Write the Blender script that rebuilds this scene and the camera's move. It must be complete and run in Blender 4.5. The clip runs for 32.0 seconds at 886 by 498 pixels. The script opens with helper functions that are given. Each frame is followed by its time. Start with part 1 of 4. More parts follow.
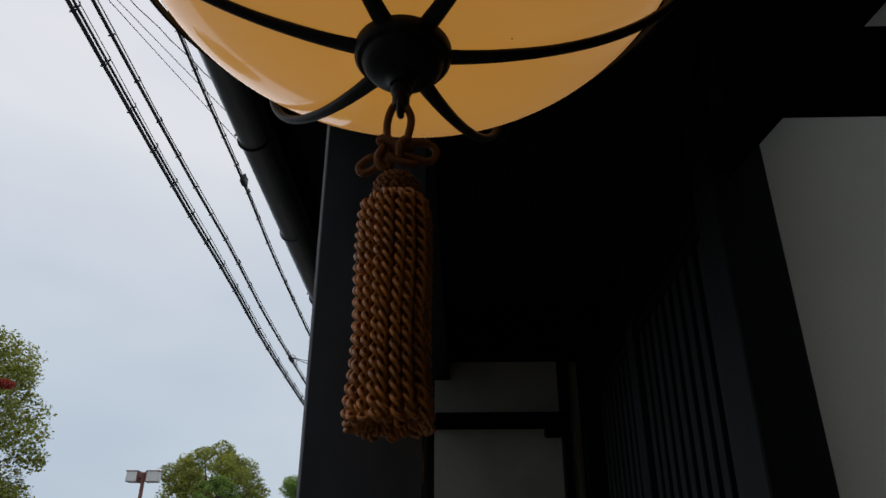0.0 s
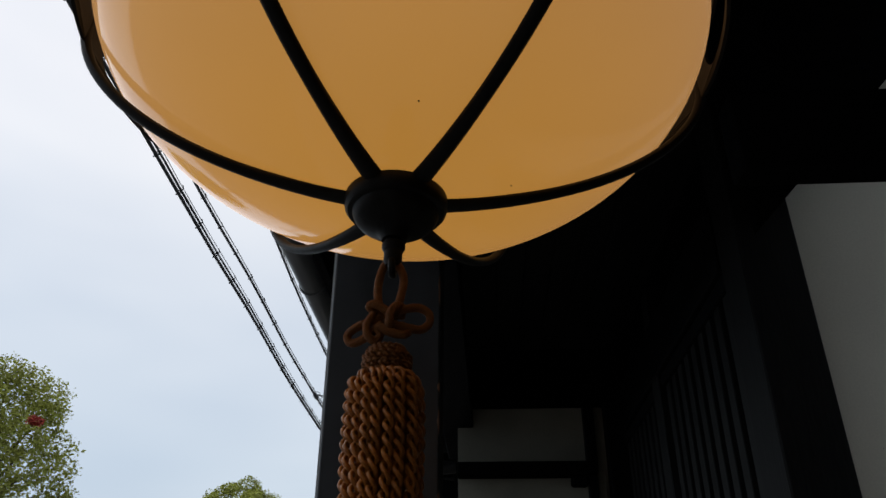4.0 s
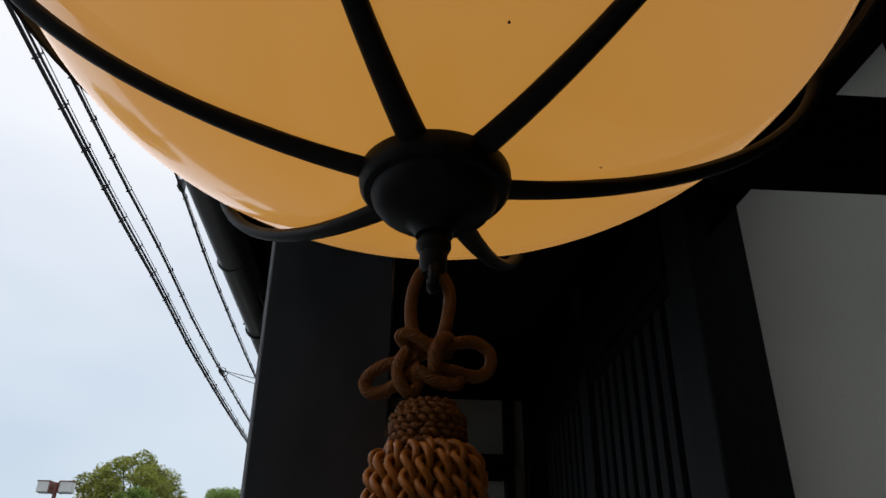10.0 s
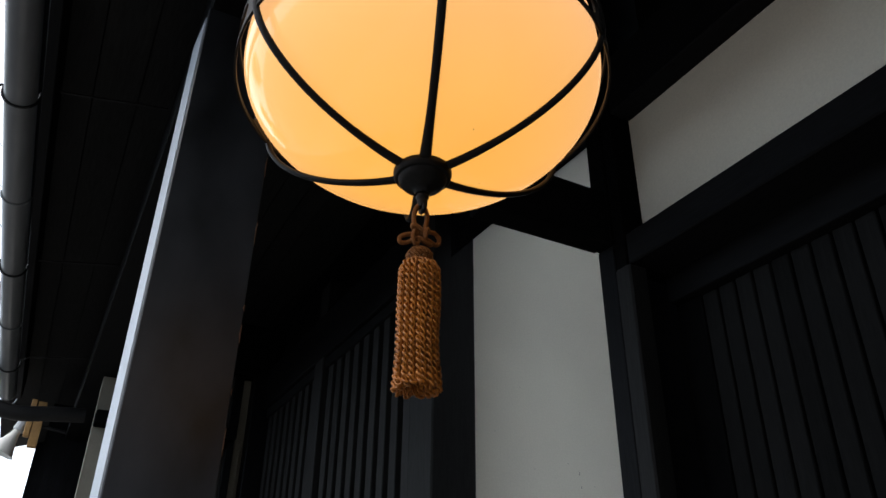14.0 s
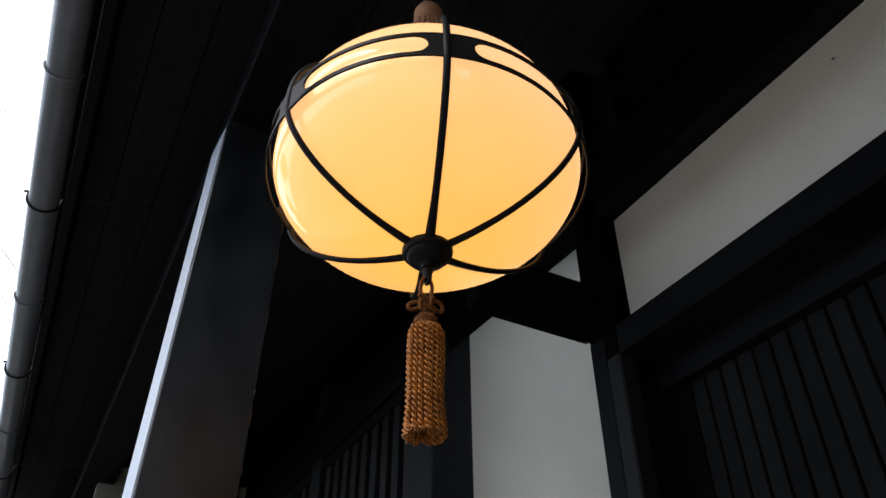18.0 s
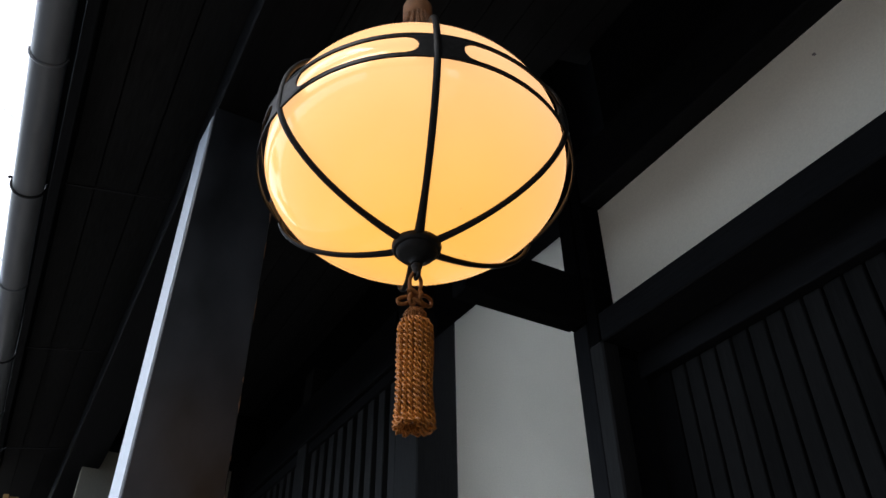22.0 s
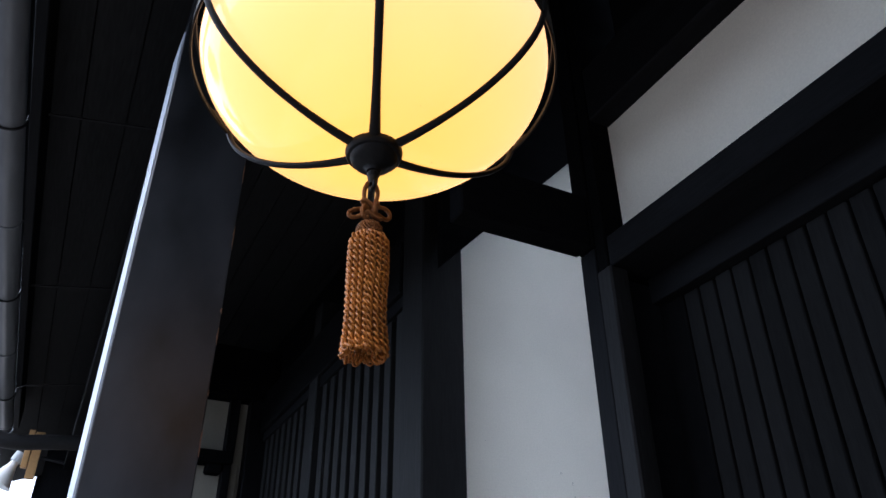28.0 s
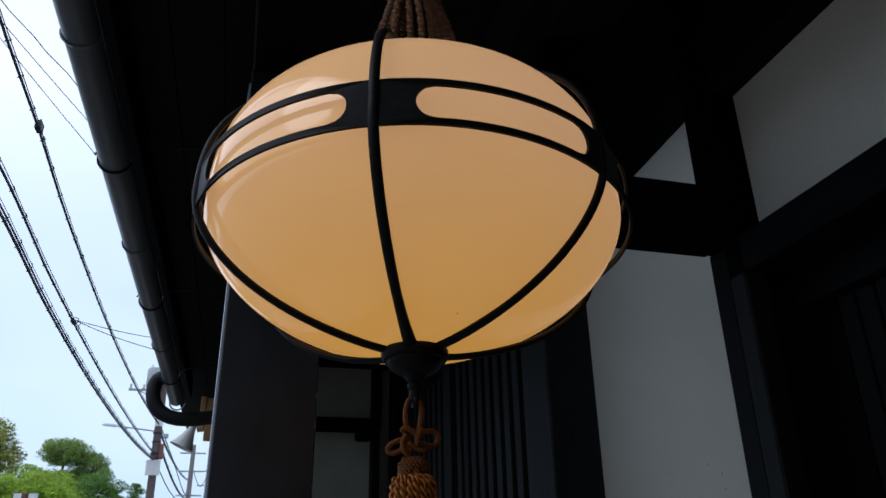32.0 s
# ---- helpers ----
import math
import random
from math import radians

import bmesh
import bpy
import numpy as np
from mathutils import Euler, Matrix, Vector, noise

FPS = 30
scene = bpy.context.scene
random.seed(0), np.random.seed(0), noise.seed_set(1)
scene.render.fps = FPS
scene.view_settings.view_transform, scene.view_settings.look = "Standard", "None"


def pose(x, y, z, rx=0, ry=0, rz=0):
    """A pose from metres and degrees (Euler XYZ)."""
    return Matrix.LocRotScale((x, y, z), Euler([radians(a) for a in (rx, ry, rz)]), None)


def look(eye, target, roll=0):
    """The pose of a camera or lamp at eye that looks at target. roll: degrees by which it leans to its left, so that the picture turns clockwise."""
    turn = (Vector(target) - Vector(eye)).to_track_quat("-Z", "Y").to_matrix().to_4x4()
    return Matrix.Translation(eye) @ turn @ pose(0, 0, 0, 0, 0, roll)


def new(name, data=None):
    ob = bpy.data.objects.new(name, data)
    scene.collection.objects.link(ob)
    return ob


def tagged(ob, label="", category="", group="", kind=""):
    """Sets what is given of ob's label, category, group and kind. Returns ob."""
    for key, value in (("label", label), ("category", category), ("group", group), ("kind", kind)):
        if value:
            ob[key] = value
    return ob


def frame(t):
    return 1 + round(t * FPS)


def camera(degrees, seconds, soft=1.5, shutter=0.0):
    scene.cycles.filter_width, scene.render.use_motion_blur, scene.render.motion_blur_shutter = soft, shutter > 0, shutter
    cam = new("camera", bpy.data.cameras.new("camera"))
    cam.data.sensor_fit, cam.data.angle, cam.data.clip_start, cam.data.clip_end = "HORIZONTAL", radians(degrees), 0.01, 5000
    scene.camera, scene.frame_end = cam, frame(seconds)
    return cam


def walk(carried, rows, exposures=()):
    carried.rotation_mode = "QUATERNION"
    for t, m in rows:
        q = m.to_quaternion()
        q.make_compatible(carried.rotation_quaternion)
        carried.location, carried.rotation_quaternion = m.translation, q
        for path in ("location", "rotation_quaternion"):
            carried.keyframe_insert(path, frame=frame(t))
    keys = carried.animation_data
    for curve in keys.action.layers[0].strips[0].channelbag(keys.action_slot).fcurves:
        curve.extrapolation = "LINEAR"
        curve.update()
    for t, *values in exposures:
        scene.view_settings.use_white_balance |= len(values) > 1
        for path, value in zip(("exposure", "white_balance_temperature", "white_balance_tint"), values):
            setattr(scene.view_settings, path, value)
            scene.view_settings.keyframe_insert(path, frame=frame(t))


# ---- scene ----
cam = camera(62.02, 32.0, soft=1.55)
# seconds, eye x y z, yaw, pitch, roll
ROWS = [
    (0, 0.0075, -0.0194, 1.6264, 1.45, 26.22, 0.02), (0.5, 0.0066, -0.0251, 1.6222, 1.07, 26.33, -0.21), (1, 0.0070, -0.0279, 1.6197, 0.79, 26.44, -0.24),
    (1.5, 0.0127, -0.0207, 1.6214, 0.56, 26.38, -0.43), (2, 0.0142, -0.0258, 1.6245, 0.50, 26.72, -0.15), (2.5, 0.0214, -0.0217, 1.6244, 0.43, 26.96, 0.03),
    (3, 0.0225, -0.0244, 1.6297, 0.49, 27.05, 0.10), (3.5, 0.0247, -0.0138, 1.6708, 0.79, 27.74, 0.68), (4, 0.0291, -0.0309, 1.7286, 3.45, 28.60, -0.26),
    (4.5, 0.0314, 0.0538, 1.7617, 6.32, 30.79, 0.43), (6.5, -0.0567, 0.1451, 1.8347, -2.53, 26.85, -1.47), (7, -0.0550, 0.1380, 1.8361, -2.89, 26.88, -1.29),
    (7.5, -0.0537, 0.1263, 1.8389, -3.28, 26.99, -0.90), (8, -0.0527, 0.1199, 1.8337, -3.60, 27.05, -0.52), (8.5, -0.0479, 0.1278, 1.8292, -3.90, 27.05, -0.42),
    (9, -0.0509, 0.1308, 1.8272, -4.17, 27.11, -0.34), (9.5, -0.0525, 0.1180, 1.8220, -4.05, 27.13, -0.32), (10, -0.0519, 0.1173, 1.8203, -4.00, 27.24, -0.43),
    (10.5, -0.0547, 0.1122, 1.8013, -4.25, 27.21, -0.58), (11, -0.0594, 0.0860, 1.7337, -7.42, 27.32, -1.66), (11.5, -0.0867, 0.0182, 1.6429, -13.07, 28.35, -0.73),
    (12, -0.1175, -0.1939, 1.5492, -15.17, 27.59, -0.25), (12.5, -0.1854, -0.3589, 1.5077, -16.15, 25.89, 0.02), (13, -0.2630, -0.3398, 1.4754, -19.40, 27.14, 0.02),
    (13.5, -0.3436, -0.3041, 1.4684, -25.60, 27.84, -0.52), (14, -0.3861, -0.2900, 1.4694, -28.17, 28.72, -0.57), (14.5, -0.3991, -0.2916, 1.4651, -28.34, 29.32, -0.78),
    (16.5, -0.3980, -0.3089, 1.4765, -27.72, 30.12, -0.19), (17, -0.3967, -0.3115, 1.4718, -27.67, 30.34, -0.15), (17.5, -0.4192, -0.3324, 1.4315, -27.72, 35.25, 0.18),
    (18, -0.4357, -0.3589, 1.3523, -28.29, 37.23, 0.02), (18.5, -0.4478, -0.3667, 1.3365, -29.06, 36.02, 0.19), (19, -0.4609, -0.3826, 1.3425, -29.60, 36.11, 0.22),
    (19.5, -0.4642, -0.3905, 1.3391, -29.79, 36.11, 0.69), (20, -0.4571, -0.3833, 1.3447, -29.80, 35.83, 0.68), (20.5, -0.4545, -0.3857, 1.3441, -29.83, 35.63, 0.75),
    (21, -0.4485, -0.3760, 1.3483, -29.65, 35.76, 0.72), (21.5, -0.4538, -0.3747, 1.3512, -29.58, 35.84, 0.65), (22, -0.4574, -0.3837, 1.3511, -29.48, 35.95, 0.50),
    (22.5, -0.4547, -0.3775, 1.3513, -29.52, 36.15, 0.50), (23, -0.4436, -0.3665, 1.3473, -29.48, 35.79, 0.64), (23.5, -0.4345, -0.3639, 1.3512, -29.63, 35.33, 0.45),
    (24, -0.4171, -0.3521, 1.3448, -29.79, 34.54, 0.27), (24.5, -0.4096, -0.3304, 1.3408, -30.44, 33.13, -0.54), (25, -0.4060, -0.3344, 1.3480, -30.59, 32.45, -1.10),
    (25.5, -0.4024, -0.3336, 1.3646, -31.01, 32.24, -0.78), (27.5, -0.3532, -0.3267, 1.3694, -30.45, 30.96, 0.42), (28, -0.3176, -0.3049, 1.3997, -27.26, 30.92, 0.53),
    (28.5, -0.2721, -0.2962, 1.4362, -23.95, 30.88, 0.94), (29, -0.2404, -0.3298, 1.4934, -20.09, 29.43, 1.04), (29.5, -0.2220, -0.3529, 1.5913, -17.41, 25.52, 1.96),
    (30, -0.2036, -0.3459, 1.7072, -16.79, 20.25, 1.71), (30.5, -0.2049, -0.3514, 1.7589, -15.52, 19.89, 1.20), (31, -0.2104, -0.3613, 1.7788, -15.23, 21.16, 1.67),
    (31.5, -0.2043, -0.3605, 1.7765, -14.95, 23.08, 1.08), (32, -0.2186, -0.3636, 1.7928, -14.95, 23.74, 0.91),
]
EXPOSURES = [(0.0, -0.15, 6600, 10), (3.0, -0.02, 6600, 10), (4.5, 0.1, 6600, 10), (6.5, -0.1, 6550, 10), (9.0, 0.14, 6650, 10), (11.0, 0.2, 6600, 10), (13.0, 1.05, 6600, 10), (14.5, 1.55, 6500, 11), (19.0, 1.68, 6350, 12), (24.0, 1.75, 6200, 12), (25.5, 1.92, 5950, 14), (28.0, 2.17, 5750, 16), (29.0, 2.13, 5700, 15), (29.5, 1.97, 5650, 13), (30.5, 1.42, 5650, 12), (32.0, 0.4, 5700, 10)]
walk(cam, [(t, pose(x, y, z, 90 + pitch, roll, yaw)) for t, x, y, z, yaw, pitch, roll in ROWS], EXPOSURES)

# ---- world and sun: overcast day, light from the street side ----
world = bpy.data.worlds.new("overcast_sky")
scene.world = world
world.use_nodes = True
wn, wl = world.node_tree.nodes, world.node_tree.links
wn.clear()
w_out = wn.new("ShaderNodeOutputWorld")
w_bg = wn.new("ShaderNodeBackground")
w_sky = wn.new("ShaderNodeTexSky")
w_sky.sky_type, w_sky.sun_disc = "NISHITA", False
w_sky.sun_elevation, w_sky.sun_rotation = radians(48), radians(-75)
w_sky.air_density, w_sky.dust_density = 1.0, 3.0
w_co = wn.new("ShaderNodeTexCoord")
w_map = wn.new("ShaderNodeMapping")
w_map.inputs["Scale"].default_value = (1.0, 1.0, 3.0)
w_noise = wn.new("ShaderNodeTexNoise")
w_noise.inputs["Scale"].default_value, w_noise.inputs["Detail"].default_value = 1.3, 3.0
w_noise.inputs["Roughness"].default_value = 0.5
w_ramp = wn.new("ShaderNodeValToRGB")
w_ramp.color_ramp.elements[0].position, w_ramp.color_ramp.elements[0].color = 0.3, (5.0, 5.5, 6.3, 1)
w_ramp.color_ramp.elements[1].position, w_ramp.color_ramp.elements[1].color = 0.68, (7.0, 7.1, 7.4, 1)
w_mix = wn.new("ShaderNodeMixRGB")
w_mix.inputs[0].default_value = 0.88
wl.new(w_co.outputs["Generated"], w_map.inputs["Vector"])
wl.new(w_map.outputs["Vector"], w_noise.inputs["Vector"])
wl.new(w_noise.outputs["Fac"], w_ramp.inputs["Fac"])
wl.new(w_sky.outputs["Color"], w_mix.inputs[1])
wl.new(w_ramp.outputs["Color"], w_mix.inputs[2])
w_sep = wn.new("ShaderNodeSeparateXYZ")
wl.new(w_co.outputs["Generated"], w_sep.inputs["Vector"])
w_grad = wn.new("ShaderNodeValToRGB")
w_grad.color_ramp.elements[0].position, w_grad.color_ramp.elements[0].color = 0.04, (0.66, 0.76, 0.84, 1)
w_grad.color_ramp.elements[1].position, w_grad.color_ramp.elements[1].color = 0.62, (1, 1, 1, 1)
band = w_grad.color_ramp.elements.new(0.2)
band.color = (0.74, 0.82, 0.88, 1)
wl.new(w_sep.outputs["Z"], w_grad.inputs["Fac"])
w_mul = wn.new("ShaderNodeMixRGB")
w_mul.blend_type = "MULTIPLY"
w_mul.inputs[0].default_value = 1.0
wl.new(w_mix.outputs["Color"], w_mul.inputs[1])
wl.new(w_grad.outputs["Color"], w_mul.inputs[2])
wl.new(w_mul.outputs["Color"], w_bg.inputs["Color"])
w_bg.inputs["Strength"].default_value = 0.13
wl.new(w_bg.outputs["Background"], w_out.inputs["Surface"])

sun = new("sun", bpy.data.lights.new("sun", "SUN"))
sun.data.energy, sun.data.angle, sun.data.color = 0.35, radians(30), (1.0, 0.96, 0.9)
sun.matrix_world = look((-20, -5.4, 23), (0, 0, 0))


# ---- materials ----
def material(name, base, rough=0.6, metal=0.0, vary=0.25, scale=6.0, fine=60.0, bump=0.15, stretch=(1, 1, 1), spec=0.5, coat=0.0, island=False, depth=0.004):
    """A procedural surface: large stains, fine grain, roughness that follows the grain, and relief."""
    mat = bpy.data.materials.new(name)
    mat.use_nodes = True
    n, l = mat.node_tree.nodes, mat.node_tree.links
    b = n["Principled BSDF"]
    co = n.new("ShaderNodeTexCoord")
    mp = n.new("ShaderNodeMapping")
    mp.inputs["Scale"].default_value = stretch
    l.new(co.outputs["Object"], mp.inputs["Vector"])
    big, small = n.new("ShaderNodeTexNoise"), n.new("ShaderNodeTexNoise")
    big.inputs["Scale"].default_value, big.inputs["Detail"].default_value = scale, 4
    small.inputs["Scale"].default_value, small.inputs["Detail"].default_value = fine, 6
    l.new(mp.outputs["Vector"], big.inputs["Vector"])
    l.new(mp.outputs["Vector"], small.inputs["Vector"])
    add = n.new("ShaderNodeMath")
    add.operation = "ADD"
    l.new(big.outputs["Fac"], add.inputs[0])
    l.new(small.outputs["Fac"], add.inputs[1])
    value = add.outputs[0]
    info = n.new("ShaderNodeNewGeometry") if island else n.new("ShaderNodeObjectInfo")
    mul = n.new("ShaderNodeMath")
    mul.operation = "MULTIPLY_ADD"
    mul.inputs[1].default_value = 0.35
    l.new(info.outputs["Random Per Island" if island else "Random"], mul.inputs[0])
    l.new(value, mul.inputs[2])
    ramp = n.new("ShaderNodeMapRange")
    ramp.inputs["From Min"].default_value, ramp.inputs["From Max"].default_value = 0.75, 1.55
    ramp.inputs["To Min"].default_value, ramp.inputs["To Max"].default_value = 1 - vary, 1 + vary
    l.new(mul.outputs[0], ramp.inputs["Value"])
    tint = n.new("ShaderNodeVectorMath")
    tint.operation = "SCALE"
    tint.inputs[0].default_value = base
    l.new(ramp.outputs["Result"], tint.inputs["Scale"])
    l.new(tint.outputs["Vector"], b.inputs["Base Color"])
    rr = n.new("ShaderNodeMapRange")
    rr.inputs["To Min"].default_value, rr.inputs["To Max"].default_value = max(0.03, rough - 0.12), min(1, rough + 0.12)
    l.new(big.outputs["Fac"], rr.inputs["Value"])
    l.new(rr.outputs["Result"], b.inputs["Roughness"])
    bp = n.new("ShaderNodeBump")
    bp.inputs["Strength"].default_value, bp.inputs["Distance"].default_value = bump, depth
    l.new(small.outputs["Fac"], bp.inputs["Height"])
    l.new(bp.outputs["Normal"], b.inputs["Normal"])
    b.inputs["Metallic"].default_value = metal
    b.inputs["Specular IOR Level"].default_value = spec
    b.inputs["Coat Weight"].default_value = coat
    return mat


TIMBER = material("black_stained_timber", (0.0055, 0.0058, 0.0066), 0.55, vary=0.55, scale=3.0, fine=22, bump=0.25, stretch=(6, 6, 0.5), spec=0.05)
TIMBER_Y = material("black_stained_beam", (0.006, 0.0063, 0.007), 0.6, vary=0.5, scale=3.0, fine=22, bump=0.25, stretch=(6, 0.5, 6), spec=0.03)
POST_TIMBER = material("waxed_black_post_timber", (0.0095, 0.0112, 0.0135), 0.42, vary=1.0, scale=4.5, fine=9, bump=0.09, stretch=(1.0, 1.0, 0.55), spec=0.28)
SKY_SHEEN = material("painted_sky_sheen", (0.36, 0.4, 0.45), 0.45, vary=0.12, scale=4, fine=60)
DOOR_TIMBER = material("matte_black_planks", (0.0088, 0.009, 0.0092), 0.78, vary=0.55, scale=3.0, fine=22, bump=0.25, stretch=(6, 6, 0.5), spec=0.03)
SOFFIT = material("grey_black_soffit_boards", (0.0145, 0.0148, 0.0152), 0.7, vary=0.45, scale=2.0, fine=16, bump=0.2, stretch=(6, 0.6, 6), spec=0.06)
# paler than TIMBER: the veil of light over the lattice is in its colour
LATTICE_TIMBER = material("lightened_black_timber", (0.0108, 0.011, 0.0112), 0.6, vary=0.5, scale=3.0, fine=22, bump=0.25, stretch=(6, 6, 0.5), spec=0.1)
# darkest timber, without gloss: deep shade is put into this colour
TIMBER_X = material("shade_black_timber", (0.0042, 0.0043, 0.0046), 0.7, vary=0.45, scale=3.0, fine=22, bump=0.25, stretch=(0.5, 6, 6), spec=0.0)
BARE_WOOD = material("worn_brown_wood", (0.2, 0.11, 0.07), 0.7, vary=0.5, scale=30, fine=200)
PALE_WOOD = material("pale_orange_wood", (0.42, 0.24, 0.09), 0.6, vary=0.25, scale=8, fine=40, stretch=(6, 1, 6))
PLASTER = material("white_lime_plaster", (0.70, 0.68, 0.59), 0.85, vary=0.09, scale=2.2, fine=140, bump=0.12, spec=0.2, depth=0.002)
TONED_PLASTER = material("toned_grey_plaster", (0.25, 0.24, 0.2), 0.9, vary=0.25, scale=3.5, fine=140, bump=0.15, spec=0.15, depth=0.002)
IRON = material("black_lacquered_iron", (0.0075, 0.007, 0.0068), 0.5, metal=0.1, vary=0.7, scale=18, fine=120, bump=0.3, depth=0.001, spec=0.14)
GUTTER = material("dark_grey_gutter_resin", (0.11, 0.117, 0.125), 0.32, vary=0.25, scale=3, fine=30, bump=0.06, stretch=(1, 0.2, 1))
HOSE = material("black_smooth_resin", (0.012, 0.012, 0.013), 0.5, vary=0.3, spec=0.2)
ROPE = material("golden_brown_silk_cord", (0.252, 0.08, 0.008), 0.42, vary=0.6, scale=60, fine=700, bump=0.6, depth=0.0006, island=True, spec=0.3)
CORD = material("brown_braided_cord", (0.14, 0.05, 0.011), 0.6, vary=0.35, scale=120, fine=900, bump=0.6, depth=0.0008, spec=0.15)
DULL_CORD = material("faded_brown_cord", (0.19, 0.088, 0.036), 0.75, vary=0.35, scale=60, fine=600, bump=0.6, depth=0.0008)
CONCRETE = material("grey_pole_concrete", (0.25, 0.23, 0.21), 0.85, vary=0.25, scale=1.5, fine=40)
POLE_BROWN = material("brown_weathered_pole", (0.13, 0.092, 0.085), 0.85, vary=0.3, scale=2.5, fine=40, stretch=(3, 3, 0.5))
RUST = material("rust_brown_paint", (0.2, 0.075, 0.055), 0.6, vary=0.3)
CABLE = material("black_cable_sheath", (0.02, 0.02, 0.023), 0.6, vary=0.2)
WHITE_PAINT = material("white_enamel", (0.72, 0.72, 0.69), 0.45, vary=0.08, scale=10)
GREY_METAL = material("grey_painted_steel", (0.42, 0.45, 0.47), 0.45, vary=0.12)
BARK = material("tree_bark", (0.075, 0.055, 0.042), 0.9, vary=0.4, scale=4, fine=30, bump=0.6, depth=0.03)
LEAF = material("green_leaves", (0.23, 0.33, 0.07), 0.6, vary=0.6, scale=0.6, fine=3, bump=0.0, island=True)
LEAF_OLIVE = material("olive_green_leaves", (0.29, 0.31, 0.06), 0.6, vary=0.65, scale=0.6, fine=3, bump=0.0, island=True)
LEAF_DEEP = material("deep_green_leaves", (0.15, 0.275, 0.055), 0.6, vary=0.6, scale=0.6, fine=3, bump=0.0, island=True)
LEAF_LIGHT = material("light_green_leaves", (0.34, 0.47, 0.055), 0.6, vary=0.5, scale=0.6, fine=3, bump=0.0, island=True)
LEAF_RED = material("red_leaves", (0.42, 0.07, 0.05), 0.6, vary=0.3, bump=0.0, island=True)
for leaf in (LEAF, LEAF_OLIVE, LEAF_DEEP, LEAF_LIGHT, LEAF_RED):
    # thin leaves let daylight through
    tree_nodes, tree_links = leaf.node_tree.nodes, leaf.node_tree.links
    through_light, both = tree_nodes.new("ShaderNodeBsdfTranslucent"), tree_nodes.new("ShaderNodeMixShader")
    tree_links.new(tree_nodes["Principled BSDF"].inputs["Base Color"].links[0].from_socket, through_light.inputs["Color"])
    both.inputs["Fac"].default_value = 0.4
    tree_links.new(tree_nodes["Principled BSDF"].outputs["BSDF"], both.inputs[1])
    tree_links.new(through_light.outputs["BSDF"], both.inputs[2])
    tree_links.new(both.outputs["Shader"], tree_nodes["Material Output"].inputs["Surface"])
ASPHALT = material("asphalt", (0.075, 0.073, 0.07), 0.9, vary=0.25, scale=0.6, fine=80, bump=0.4)
PAVING = material("granite_paving", (0.24, 0.228, 0.205), 0.85, vary=0.2, scale=1.5, fine=60, bump=0.3)
DARK_GLASS = material("dark_lens", (0.02, 0.03, 0.03), 0.15, vary=0.1, bump=0.0)


def glowing(name, base, glow_low, glow, strength, rough):
    """Light that comes through milky glass, a little deeper in colour towards the bottom."""
    mat = bpy.data.materials.new(name)
    mat.use_nodes = True
    n, l = mat.node_tree.nodes, mat.node_tree.links
    b = n["Principled BSDF"]
    co, nz = n.new("ShaderNodeTexCoord"), n.new("ShaderNodeTexNoise")
    nz.inputs["Scale"].default_value, nz.inputs["Detail"].default_value = 4.0, 3
    l.new(co.outputs["Object"], nz.inputs["Vector"])
    mr = n.new("ShaderNodeMapRange")
    mr.inputs["To Min"].default_value, mr.inputs["To Max"].default_value = strength * 0.88, strength * 1.12
    l.new(nz.outputs["Fac"], mr.inputs["Value"])
    b.inputs["Base Color"].default_value = (*base, 1)
    sp = n.new("ShaderNodeSeparateXYZ")
    l.new(co.outputs["Object"], sp.inputs["Vector"])
    rp = n.new("ShaderNodeMapRange")
    rp.inputs["From Min"].default_value, rp.inputs["From Max"].default_value = -0.145, 0.03
    l.new(sp.outputs["Z"], rp.inputs["Value"])
    mx = n.new("ShaderNodeMixRGB")
    mx.inputs[1].default_value, mx.inputs[2].default_value = (*glow_low, 1), (*glow, 1)
    l.new(rp.outputs["Result"], mx.inputs[0])
    l.new(mx.outputs["Color"], b.inputs["Emission Color"])
    l.new(mr.outputs["Result"], b.inputs["Emission Strength"])
    b.inputs["Roughness"].default_value = rough
    return mat


MILK_GLASS = glowing("lit_amber_milk_glass", (0.45, 0.265, 0.092), (1.0, 0.46, 0.082), (1.0, 0.54, 0.25), 0.348, 0.08)
GREEN_SIGNAL = glowing("green_signal", (0.05, 0.3, 0.2), (0.05, 0.9, 0.55), (0.05, 0.9, 0.55), 1.2, 0.3)


# ---- building blocks ----
def finish(name, bm, mat, parent=None, label="", smooth=False):
    me = bpy.data.meshes.new(name)
    bmesh.ops.recalc_face_normals(bm, faces=bm.faces)
    bm.to_mesh(me)
    bm.free()
    me.materials.append(mat)
    if smooth:
        me.shade_smooth()
        me.set_sharp_from_angle(angle=radians(38))
    ob = new(name, me)
    if parent is not None:
        ob.parent = parent
    if label:
        ob["label"] = label
    return ob


def part(name, bm, mat, parent, label="", smooth=False):
    """One mesh under a thing, built in the thing's own coordinates."""
    return finish(name, bm, mat, parent, label, smooth)


def thing(name, x, y, z, label, category, group="", kind=""):
    ob = new(name)
    ob.empty_display_size = 0.05
    ob.matrix_world = Matrix.Translation((x, y, z))
    return tagged(ob, label, category, group, kind)


